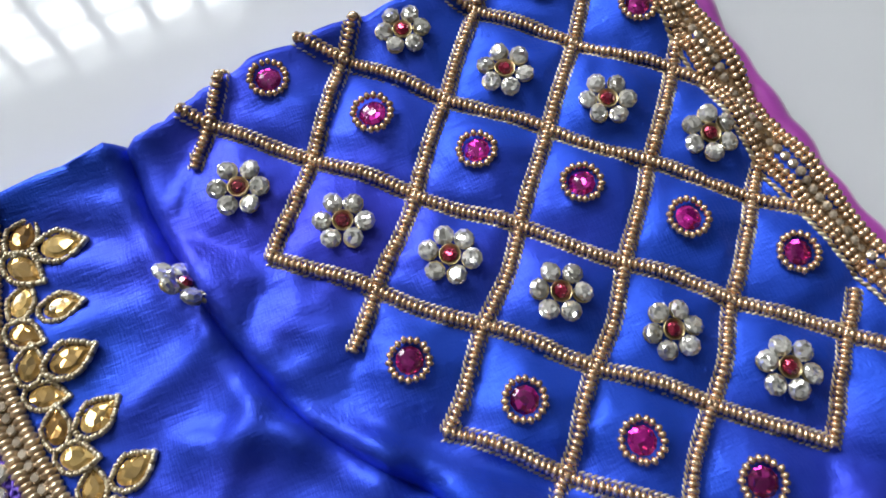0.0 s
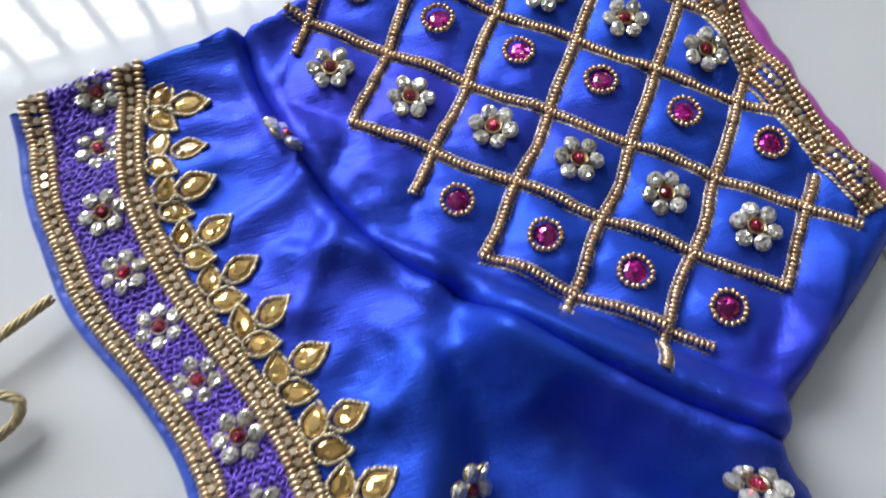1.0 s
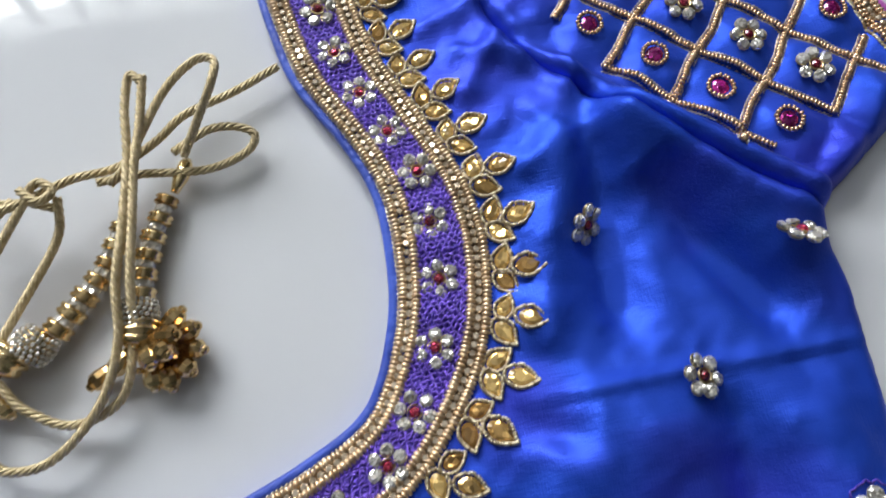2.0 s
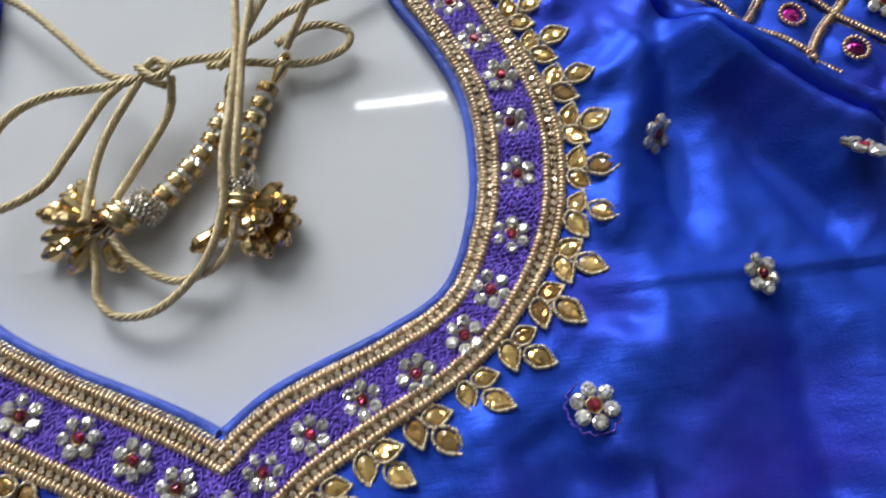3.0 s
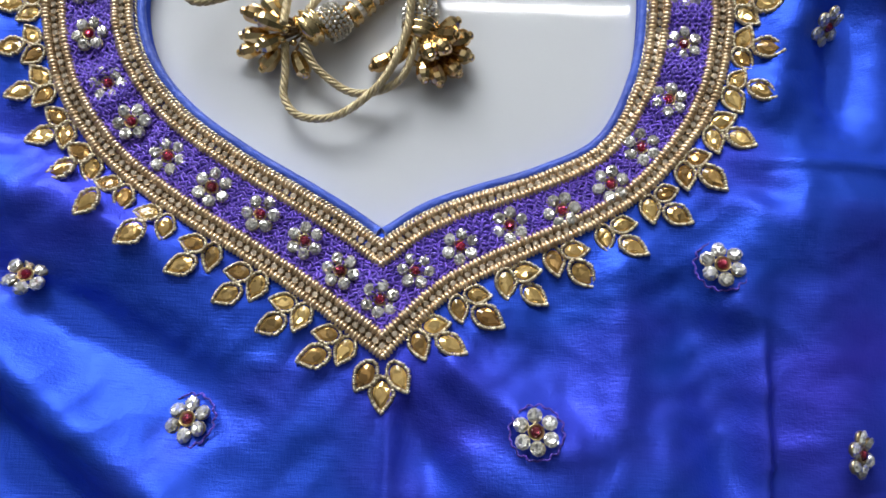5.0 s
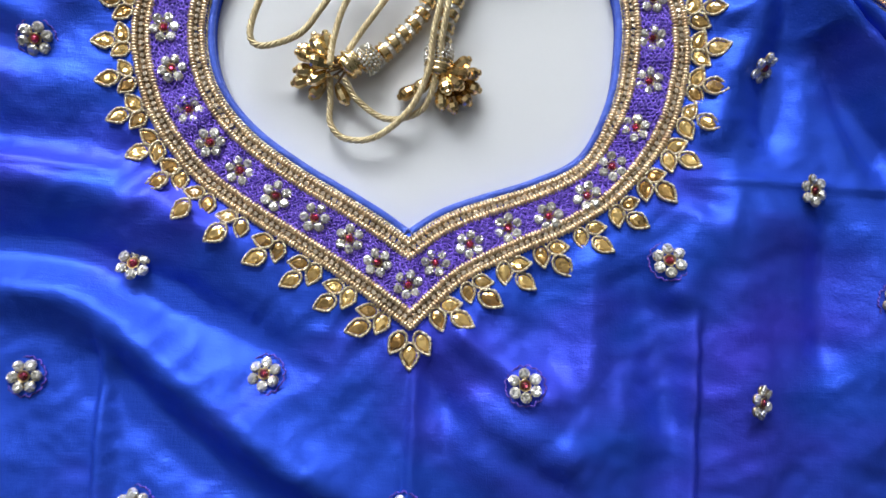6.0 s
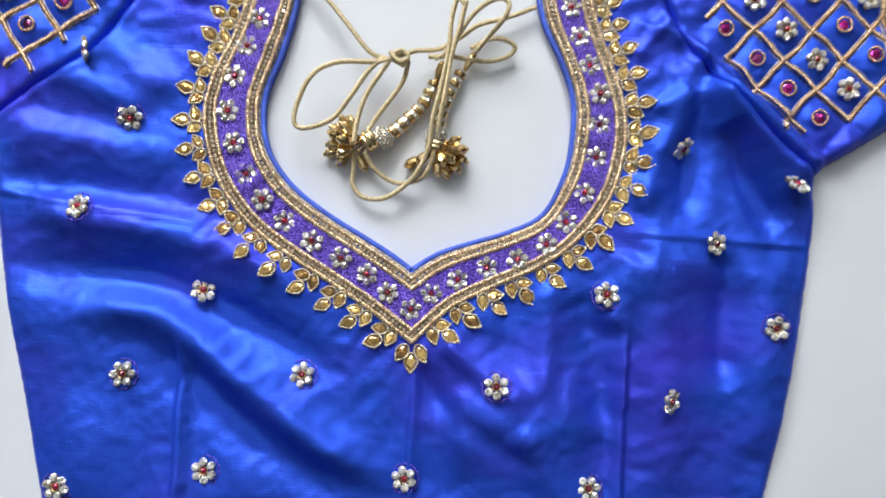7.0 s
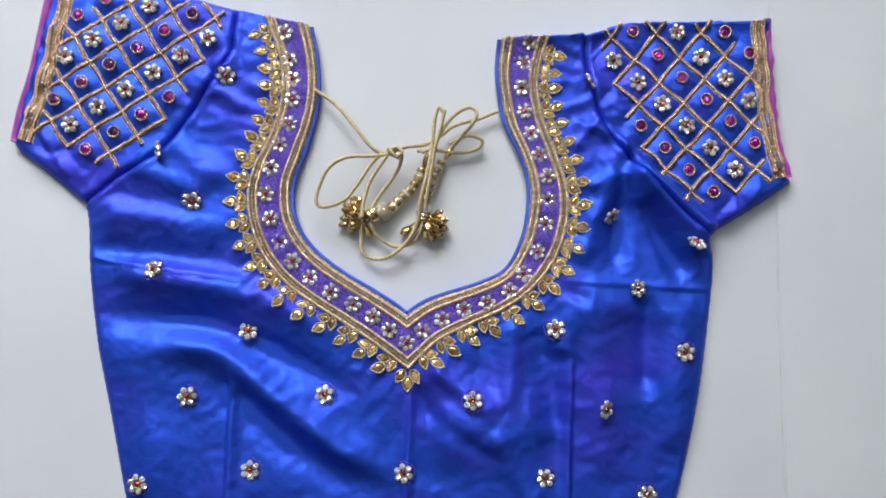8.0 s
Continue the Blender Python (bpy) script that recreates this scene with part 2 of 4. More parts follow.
HEM_L = smooth_line([(-0.2965, 0.289), (-0.300, 0.262), (-0.3075, 0.205), (-0.314, 0.175), (-0.318, 0.146)], 0.003)
ARM_L = smooth_line([(-0.318, 0.146), (-0.311, 0.137), (-0.294, 0.1255), (-0.268, 0.1055), (-0.258, 0.099)], 0.003)


def rail(side, f):
    """The line a share f of the way from the neck's edge to the outer rim."""
    e, o = (EDGE_R, RIM_R) if side > 0 else (EDGE_L, RIM_L)
    s = np.linspace(0, 1, 400)
    pick = lambda a: np.stack([np.interp(s, np.linspace(0, 1, len(a)), a[:, k]) for k in (0, 1)], 1)
    return pick(e) * (1 - f) + pick(o) * f


def distance_to(P, line):
    """Distance of points to a polyline."""
    best = np.full(len(P), 9.0)
    for a, b in zip(line[:-1], line[1:]):
        ab = b - a
        s = np.clip(((P - a) @ ab) / max(ab @ ab, 1e-12), 0, 1)
        best = np.minimum(best, np.hypot(*(P - a - s[:, None] * ab).T))
    return best


def ridge(P, x0, y0, x1, y1, height, width, lean=0.0):
    """A fold along a line, fading at its ends; lean makes one flank steeper."""
    a, ab = np.array((x0, y0)), np.array((x1 - x0, y1 - y0))
    L = np.hypot(*ab)
    u = ((P - a) @ ab) / L ** 2
    d = ((P - a) @ np.array((-ab[1], ab[0]))) / L
    w = width * (1 + lean * np.tanh(d / width))
    end = np.clip(u / 0.22 + 0.6, 0, 1) * np.clip((1 - u) / 0.3 + 0.5, 0, 1)
    end = end * end * (3 - 2 * end)
    return height * end * np.exp(-(d / w) ** 2)


LATTICE_R = ((0.177, 0.213), (0.0197, -0.0168), (0.0165, 0.0205))
LATTICE_L = ((-0.187, 0.2195), (-0.0207, -0.0148), (-0.0137, 0.0193))


def cell(lat, i, j):
    o, a, b = lat
    if lat is LATTICE_R:
        # the sleeve's upper corner is drawn out and its lower row drawn in
        o = (o[0] - 0.0008 * max(0, -i) * max(0, j), o[1] + 0.003 * max(0, -j) + 0.0013 * max(0, j) * max(0, 1 - i))
    return (o[0] + i * a[0] + j * b[0], o[1] + i * a[1] + j * b[1])


def stone_at(lat, i, j):
    """Stones sit a little off the middle of their cells, row by row."""
    x, y = cell(lat, i, j)
    if lat is LATTICE_R:
        dx, dy = {1: (-0.0007, 0.0021), 2: (-0.0024, -0.0011), -1: (-0.0005, -0.0006), 0: (0.0, 0.0005)}.get(j, (0.0, 0.0))
        x, y = x + dx, y + dy
    return x, y


FOLDS = [
    # x0, y0, x1, y1, height, width, lean: puckers at the armhole
    (0.177, 0.144, 0.240, 0.093, 0.0160, 0.0135, -0.55),
    (0.171, 0.160, 0.140, 0.185, 0.0024, 0.0055, 0.0), (0.150, 0.148, 0.171, 0.158, 0.0024, 0.0055, 0.0),
    (0.160, 0.140, 0.142, 0.128, 0.0030, 0.006, 0.0), (0.200, 0.140, 0.225, 0.128, 0.0024, 0.0035, 0.0),
    (0.165, 0.160, 0.215, 0.150, 0.0024, 0.0050, 0.4), (0.166, 0.163, 0.180, 0.185, 0.0024, 0.0055, 0.0),
    (0.148, 0.185, 0.128, 0.160, 0.0028, 0.004, 0.0), (0.155, 0.172, 0.128, 0.180, 0.0026, 0.004, 0.3),
    (0.143, 0.200, 0.118, 0.190, 0.0022, 0.004, 0.2), (0.146, 0.215, 0.165, 0.205, 0.0018, 0.004, 0.0),
    # broad swells of the body
    (-0.240, 0.094, -0.150, 0.084, 0.005, 0.012, 0.0), (-0.238, 0.064, -0.140, 0.058, -0.004, 0.009, 0.0),
    (0.070, -0.070, 0.110, -0.120, 0.005, 0.012, 0.0), (0.083, 0.018, 0.082, -0.045, 0.005, 0.010, 0.0),
    (0.108, 0.010, 0.116, -0.060, -0.004, 0.010, 0.0), (0.135, 0.036, 0.118, -0.004, 0.005, 0.011, 0.0),
    (0.214, 0.036, 0.213, -0.070, 0.006, 0.014, 0.0), (0.190, 0.040, 0.190, -0.030, -0.006, 0.010, 0.0),
    (0.150, 0.024, 0.158, -0.090, 0.004, 0.014, 0.0), (-0.205, -0.010, -0.182, -0.130, 0.005, 0.020, 0.0),
    (0.030, -0.066, 0.112, -0.056, 0.0085, 0.024, 0.0), (0.045, -0.150, 0.120, -0.140, 0.0050, 0.022, 0.0),
    (0.140, 0.038, 0.205, 0.034, 0.0060, 0.015, 0.0),
    # pressed creases and darts
    (-0.247, 0.056, -0.130, 0.044, 0.0022, 0.0020, 0.6), (0.138, 0.052, 0.238, 0.050, 0.0022, 0.0020, 0.6),
    (-0.134, -0.036, -0.129, -0.170, 0.0050, 0.0034, 0.8), (0.130, -0.014, 0.130, -0.165, 0.0050, 0.0034, -0.8),
    (0.006, -0.035, 0.004, -0.170, 0.0028, 0.003, 0.5),
    # left armhole
    (-0.215, 0.128, -0.165, 0.112, 0.004, 0.010, 0.3), (-0.190, 0.150, -0.150, 0.122, 0.004, 0.010, 0.0),
    (-0.235, 0.108, -0.165, 0.095, -0.003, 0.008, 0.0), (-0.255, 0.122, -0.300, 0.135, 0.003, 0.008, 0.3),
    (0.250, 0.110, 0.285, 0.135, 0.003, 0.007, 0.3), (-0.160, 0.195, -0.135, 0.180, 0.003, 0.006, 0.0),
]
# bent folds: height, width, then the way of the crest (or of the hollow)
SWAGS = [
    (-0.0090, 0.0100, [(0.181, 0.122), (0.198, 0.088), (0.222, 0.058)]),
    (0.0030, 0.0070, [(0.171, 0.146), (0.178, 0.133), (0.186, 0.102), (0.196, 0.079), (0.208, 0.054)]),
    (-0.0065, 0.0080, [(0.171, 0.140), (0.168, 0.110), (0.162, 0.060)]),
    (0.0050, 0.0080, [(0.166, 0.150), (0.160, 0.138), (0.147, 0.105), (0.135, 0.064)]),
    (0.0070, 0.0110, [(-0.230, 0.046), (-0.160, 0.040), (-0.112, 0.030), (-0.066, 0.010)]),
    (-0.0075, 0.0120, [(-0.238, 0.012), (-0.190, 0.011), (-0.150, 0.007), (-0.113, -0.006), (-0.070, -0.027), (-0.030, -0.052)]),
    (0.0085, 0.0105, [(-0.190, -0.010), (-0.155, -0.010), (-0.126, -0.024), (-0.092, -0.051), (-0.045, -0.083), (0.000, -0.106)]),
    (-0.0065, 0.0130, [(-0.155, -0.036), (-0.122, -0.054), (-0.080, -0.087), (-0.015, -0.122)]),
    (0.0060, 0.0080, [(0.018, -0.018), (0.045, -0.035), (0.078, -0.054)]),
    (-0.0040, 0.0075, [(0.004, -0.032), (0.022, -0.055), (0.050, -0.075), (0.085, -0.092)]),
]

X0, Y0, STEP, NX, NY = -0.36, -0.2, 0.0012, 601, 436


def cloth_height():
    gx, gy = np.meshgrid(X0 + STEP * np.arange(NX), Y0 + STEP * np.arange(NY))
    P = np.stack([gx.ravel(), gy.ravel()], 1)
    sil = np.full(len(P), 9.0)
    for line in (SIDE_R, SIDE_L, TOP_R, HEM_R, ARM_R, TOP_L, HEM_L, ARM_L):
        sil = np.minimum(sil, distance_to(P, line[::2]))
    neck = np.minimum(distance_to(P, rail(1, 0.0)[::5]), distance_to(P, rail(-1, 0.0)[::5]))
    rim = np.minimum(distance_to(P, rail(1, 0.75)[::5]), distance_to(P, rail(-1, 0.75)[::5]))
    seam = np.minimum(distance_to(P, SEAM_R), distance_to(P, SEAM_L))
    shoulder = distance_to(P, np.vstack([EDGE_R[:1], TOP_R[::2]]))
    h = np.zeros(len(P))
    for f in FOLDS:
        h += ridge(P, *f)
    for height, width, way in SWAGS:
        line = smooth_line(way, 0.003)
        near = np.where(distance_to(P, line[::3]) < width * 3.2)[0]
        d2 = ((P[near, None, :] - line[None, :, :]) ** 2).sum(2)
        u = d2.argmin(1) / (len(line) - 1)
        fade = np.clip(u / 0.2 + 0.35, 0, 1) * np.clip((1 - u) / 0.3 + 0.2, 0, 1)
        h[near] += height * fade * fade * (3 - 2 * fade) * np.exp(-d2.min(1) / width ** 2)
    sway = np.array([noise.noise((x * 16, y * 20, 0.3)) * 0.0034 + (0.5 - abs(noise.noise((x * 22 + y * 9, y * 30, 4.1)))) * 0.0020 + (0.5 - abs(noise.noise((x * 62, y * 80 - x * 30, 9.1)))) * 0.0012 for x, y in P])
    crush = np.array([(0.5 - abs(noise.noise((x * 95 + y * 40, y * 120, 2.7)))) * 0.0016 + noise.noise((x * 240, y * 210, 6.2)) * 0.00035 for x, y in P])
    pucker = np.zeros(len(P))
    for side in (1, -1):
        line = resample(rail(side, 1.0), 0.0025)
        near = np.where((distance_to(P, line[::4]) < 0.05))[0]
        d2 = ((P[near, None, :] - line[None, :, :]) ** 2).sum(2)
        along_rim, off = d2.argmin(1) * 0.0025, np.sqrt(d2.min(1))
        wave = np.sin(along_rim / 0.0029 + 2.2 * np.sin(along_rim / 0.017)) * (0.6 + 0.4 * np.sin(along_rim / 0.023 + side))
        pucker[near] = np.maximum(pucker[near], 0) + 0.0011 * wave * np.exp(-((off - 0.017) / 0.011) ** 2)
    calm = np.clip((np.minimum(neck, rim) - 0.004) / 0.018, 0.1, 1)
    # shallow puffs between the bead strands
    puff = np.zeros(len(P))
    sleeve = np.zeros(len(P))
    for lat, sign in ((LATTICE_R, 1), (LATTICE_L, -1)):
        o, a, b = (np.array(v) for v in lat)
        ij = np.linalg.solve(np.stack([a, b], 1), (P - o).T)
        on = (ij[0] > -1.6) & (ij[0] < 5) & (ij[1] > -1.6) & (ij[1] < 3.2) & (P[:, 0] * sign > 0.14)
        puff += on * 0.0040 * np.abs(np.cos(math.pi * ij[0]) * np.cos(math.pi * ij[1])) ** 0.7
        sleeve += on
    body = 0.0078 + (h + sway) * calm * np.where(sleeve > 0, 0.55, 1.0) * 1.05 + (puff + crush * np.where(sleeve > 0, 1.0, 0.45)) * np.clip(rim / 0.01, 0, 1) + pucker
    body -= 0.0032 * np.exp(-(seam / 0.0011) ** 2) - 0.0012 * np.exp(-((seam - 0.0045) / 0.003) ** 2)
    # the shoulder is a rounded fold that stands up
    body += 0.0050 * np.exp(-(shoulder / 0.0065) ** 2)
    body = np.maximum(body, 0.003)
    e1 = np.clip(sil / np.where(shoulder < 0.012, 0.0035, 0.007), 0, 1)
    e2 = np.clip(neck / 0.008, 0, 1)
    drop = (1 - (1 - e1) ** 2.4) * (0.45 + 0.55 * (1 - (1 - e2) ** 2))
    return (0.0012 + (body - 0.0012) * drop).reshape(NY, NX)


HEIGHT = cloth_height()


def hz(P):
    """Height of the cloth at points (x, y)."""
    P = np.atleast_2d(np.asarray(P, float))
    fx = np.clip((P[:, 0] - X0) / STEP, 0, NX - 1.001)
    fy = np.clip((P[:, 1] - Y0) / STEP, 0, NY - 1.001)
    ix, iy = fx.astype(int), fy.astype(int)
    u, v = fx - ix, fy - iy
    return (HEIGHT[iy, ix] * (1 - u) * (1 - v) + HEIGHT[iy, ix + 1] * u * (1 - v) + HEIGHT[iy + 1, ix] * (1 - u) * v + HEIGHT[iy + 1, ix + 1] * u * v)


def cloth_normal(x, y, r=0.005):
    a = hz([(x + r, y), (x - r, y), (x, y + r), (x, y - r)])
    return Vector((-(a[0] - a[1]) / (2 * r), -(a[2] - a[3]) / (2 * r), 1)).normalized()


def on_cloth(x, y, lift=0.0, turn=0.0, tilt=0.7):
    """A pose on the cloth, z along its normal."""
    n = Vector((0, 0, 1)).lerp(cloth_normal(x, y), tilt).normalized()
    m = basis((math.cos(turn), math.sin(turn), 0), n, (0, 0, 0))
    p = Vector((x, y, float(hz((x, y))[0]))) + n * lift
    m[:3, 3] = p
    return Matrix(m.tolist())


# ---- room ----
def setting(name, me, label, category):
    return tagged(new(name, me), label, category, kind="structure")


floor = setting("floor", box_me("floor", -2.8, -3.6, -0.12, 2.8, WALL_Y + 0.2, -0.0012, GROUT), "glossy white tiled floor with thin grey joints", "floor")
TILE_W, JOINT = 0.8, 0.0012
tile_me = box_me("tile", JOINT / 2, JOINT / 2, -0.02, TILE_W - JOINT / 2, TILE_W - JOINT / 2, 0.0, TILE, 0.0008)
for i in range(-4, 4):
    for j in range(-5, 3):
        x, y = 0.300 + i * TILE_W, -0.36 + j * TILE_W
        if -3.0 < x < 2.2 and -3.6 < y < 1.3:
            part_me("tile", tile_me, floor, m=pose(0, 0, 0, 0, 0, 2.3) @ Matrix.Translation((x, y, 0)))
setting("wall_north_left", box_me("wall", -2.8, WALL_Y, 0, WIN_X0, WALL_Y + 0.2, 2.75, PLASTER), "plain white painted wall beside the window", "wall")
setting("wall_north_right", box_me("wall", WIN_X1, WALL_Y, 0, 2.8, WALL_Y + 0.2, 2.75, PLASTER), "plain white painted wall beside the window", "wall")
setting("wall_north_below", box_me("wall", WIN_X0, WALL_Y, 0, WIN_X1, WALL_Y + 0.2, WIN_Z0, PLASTER), "plain white painted wall below the window", "wall")
setting("wall_north_above", box_me("wall", WIN_X0, WALL_Y, WIN_Z1, WIN_X1, WALL_Y + 0.2, 2.75, PLASTER), "plain white painted wall above the window", "wall")
# added out of view and dark, so these walls bounce little light
setting("wall_south", box_me("wall", -2.8, -3.6, 0, 2.8, -3.4, 2.75, DIM_WALL), "added unseen wall, dark to cut bounced light", "wall")
setting("wall_east", box_me("wall", 2.6, -3.4, 0, 2.8, WALL_Y, 2.75, DIM_WALL), "added unseen wall, dark to cut bounced light", "wall")
setting("wall_west", box_me("wall", -2.8, -3.4, 0, -2.6, WALL_Y, 2.75, DIM_WALL), "added unseen wall, dark to cut bounced light", "wall")
setting("ceiling", box_me("ceiling", -2.8, -3.6, 2.75, 2.8, WALL_Y + 0.2, 2.9, CEILING), "unseen ceiling, grey to cut bounced light", "ceiling")
window = setting("window_1", None, "white window with a barred grid of panes", "window")
for k in range(11):
    x = WIN_X0 + (WIN_X1 - WIN_X0) * k / 10
    part_me("window_frame", box_me("window_frame", x - 0.02, WALL_Y + 0.04, WIN_Z0, x + 0.02, WALL_Y + 0.08, WIN_Z1, FRAME, 0.004), window)
for k in range(10):
    z = WIN_Z0 + (WIN_Z1 - WIN_Z0) * k / 9
    part_me("window_bar", box_me("window_bar", WIN_X0, WALL_Y + 0.085, z - 0.012, WIN_X1, WALL_Y + 0.105, z + 0.012, FRAME, 0.004), window)
tube_light = tagged(new("tube_light"), "white fluorescent tube lamp under the ceiling", "lamp")
tube_light.location = (0.55, 1.62, 2.7)
part_me("housing", box_me("housing", -0.62, -0.03, 0.005, 0.62, 0.03, 0.05, FRAME, 0.006), tube_light)
gv, gf = revolve([(0.010, -0.6), (0.010, 0.6)], 12)
part_me("glass_tube", mesh_of("glass_tube", gv @ np.array(pose(0, 0, 0, 0, 90, 0))[:3, :3].T + (0, 0, -0.012), gf, TUBE), tube_light, "glowing white glass tube")

# ---- the blouse ----
blouse = tagged(new("blouse"), "royal blue silk blouse with gold bead embroidery on the floor", "blouse")


def cloth_part(name, outline, mat, spacing=0.0025, lift=0.0, label=""):
    from mathutils.geometry import delaunay_2d_cdt
    poly = np.array(outline)
    keep = np.r_[True, np.linalg.norm(np.diff(poly, axis=0), axis=1) > 4e-4]
    poly = poly[keep]
    if np.linalg.norm(poly[0] - poly[-1]) < 4e-4:
        poly = poly[:-1]
    lo, hi = poly.min(0), poly.max(0)
    gx, gy = np.meshgrid(np.arange(lo[0], hi[0], spacing), np.arange(lo[1], hi[1], spacing))
    gx[::2] += spacing / 2
    P = np.stack([gx.ravel(), gy.ravel()], 1)
    inside = np.zeros(len(P), bool)
    for a, b in zip(poly, np.roll(poly, -1, 0)):
        cross = (a[1] > P[:, 1]) != (b[1] > P[:, 1])
        with np.errstate(divide="ignore", invalid="ignore"):
            inside ^= cross & (P[:, 0] < (b[0] - a[0]) * (P[:, 1] - a[1]) / (b[1] - a[1]) + a[0])
    P = P[inside]
    P = P[distance_to(P, np.vstack([poly, poly[:1]])) > spacing * 0.45]
    every = [Vector(p) for p in poly] + [Vector(p) for p in P]
    n = len(poly)
    co, _, tri, *_ = delaunay_2d_cdt(every, [], [list(range(n))], 1, 1e-7)
    co = np.array([tuple(c) for c in co])
    z = hz(co) + lift
    v = np.c_[co, z]
    faces = [tuple(t) for t in tri]
    # the under layer closes the cloth down to the floor
    m = len(v)
    low = np.c_[poly, np.full(n, 0.0006)]
    v = np.vstack([v, np.c_[poly, hz(poly) + lift], low])
    faces += [(m + k, m + (k + 1) % n, m + n + (k + 1) % n, m + n + k) for k in range(n)]
    me = mesh_of(name, v, faces, mat)
    bm = bmesh.new()
    bm.from_mesh(me)
    bmesh.ops.remove_doubles(bm, verts=bm.verts, dist=1e-5)
    bmesh.ops.recalc_face_normals(bm, faces=bm.faces)
    if sum(f.normal.z for f in bm.faces) < 0:
        bmesh.ops.reverse_faces(bm, faces=bm.faces)
    bm.to_mesh(me)
    bm.free()
    return part_me(name, me, blouse, label)


body_outline = np.vstack([SEAM_R, SIDE_R, SIDE_L, SEAM_L[::-1], EDGE_L, EDGE_R[::-1]])
cloth_part("back_panel", body_outline, SILK, 0.0019, 0.0, "royal blue shot silk with pressed creases")
cloth_part("sleeve", np.vstack([TOP_R, HEM_R, ARM_R, SEAM_R[::-1]]), SILK, 0.0017, 0.0003)
cloth_part("sleeve", np.vstack([TOP_L, HEM_L, ARM_L, SEAM_L[::-1]]), SILK, 0.0025, 0.0003)


# beads and stones
def ball(rx, ry, rz, n=8, rings=4):
    v, f = revolve([(max(0.12, math.sin(math.pi * (k + 0.35) / (rings + 0.7))), -math.cos(math.pi * (k + 0.35) / (rings + 0.7))) for k in range(rings + 1)], n)
    v = v[:, [2, 0, 1]]
    return v * np.array((rx, ry, rz)), f


def lifted(line, lift):
    line = np.asarray(line)
    return np.c_[line, hz(line) + lift]


def bead_row(name, line, pitch, width, tall, mat, parent, label="", lift=0.0, jitter=0.06, kind="stuff"):
    """Round beads threaded along a line on the cloth."""
    p = resample(np.asarray(line), pitch)
    q = lifted(p, tall * 0.8 + lift)
    t = tangents(q)
    v, f = ball(pitch * 0.56, width / 2, tall)
    rnd = np.random.RandomState(len(p))
    mats = []
    for k in range(len(q)):
        m = basis(t[k], (0, 0, 1), q[k] + rnd.uniform(-1, 1, 3) * pitch * jitter)
        m[:3, :3] *= 1 + rnd.uniform(-0.08, 0.06)
        mats.append(m)
    ob = part_me(name, scatter_mesh(name, v, f, mats, mat), parent, label)
    ob["kind"] = kind
    return ob


def thread(line, radius, mat, parent, pitch=0.0016, lift=0.0):
    """A twisted metal thread: slanted grains along a line."""
    p = resample(np.asarray(line), pitch)
    q = lifted(p, radius * 0.7 + lift)
    t = tangents(q)
    v, f = ball(pitch * 0.75, radius, radius, 6, 3)
    mats = [basis(Matrix.Rotation(0.5, 3, "Z") @ Vector(t[k]), (0, 0, 1), q[k]) for k in range(len(q))]
    ob = part_me("metal_thread", scatter_mesh("metal_thread", v, f, mats, mat), parent, "thin twisted silver-gold thread")
    ob["kind"] = "stuff"
    return ob


def facet_dome(r, tall, n=8):
    return revolve([(r, 0), (r, tall * 0.35), (r * 0.62, tall * 0.85), (r * 0.45, tall)], n)


def offset_line(line, d):
    t = tangents(np.asarray(line))
    return np.asarray(line) + np.stack([t[:, 1], -t[:, 0]], 1) * d


# flowers: six crystals round a ruby, each in a brass cup
PETAL_R, PETAL_AT = 0.0024, 0.0049
gv, gf = revolve([(PETAL_R, 0), (PETAL_R, 0.0006), (PETAL_R * 0.62, 0.0014)], 9)
petal_me = mesh_of("petal_stone", gv, gf, CRYSTAL, False)
gv, gf = facet_dome(0.0018, 0.0015, 8)
ruby_me = mesh_of("centre_stone", gv, gf, RUBY, False)
fuchsia_v, fuchsia_f = revolve([(0.0034, 0), (0.0034, 0.0003), (0.0023, 0.0009), (0.0011, 0.0011)], 10)
fuchsia_me = mesh_of("round_stone", fuchsia_v, fuchsia_f, FUCHSIA, False)


def setting_mesh():
    cup_v, cup_f = revolve([(0.0019, -0.0004), (0.0025, 0.0002), (0.0026, 0.0010), (0.0024, 0.0011), (0.0023, 0.0004)], 10)
    mats = [np.array(Matrix.Translation((PETAL_AT * math.cos(k * math.pi / 3), PETAL_AT * math.sin(k * math.pi / 3), 0))) for k in range(6)]
    mats = [m @ np.array(Matrix.Scale(0.9, 4)) for m in mats]
    mats.append(np.array(Matrix.Translation((0, 0, 0.0005)) @ Matrix.Scale(1.0, 4)))
    return scatter_mesh("flower_setting", cup_v, cup_f, mats, CUP)


setting_me = setting_mesh()
w = np.linspace(0, 2 * math.pi, 97)
scallop = 0.0078 + 0.0006 * np.abs(np.sin(w * 6)) + 0.0003 * np.sin(w * 17)
outline_me = tube("stitched_outline", np.stack([scallop * np.cos(w), scallop * np.sin(w), 0 * w - 0.0004], 1), 0.00035, PURPLE, 5)
dice = random.Random(7)


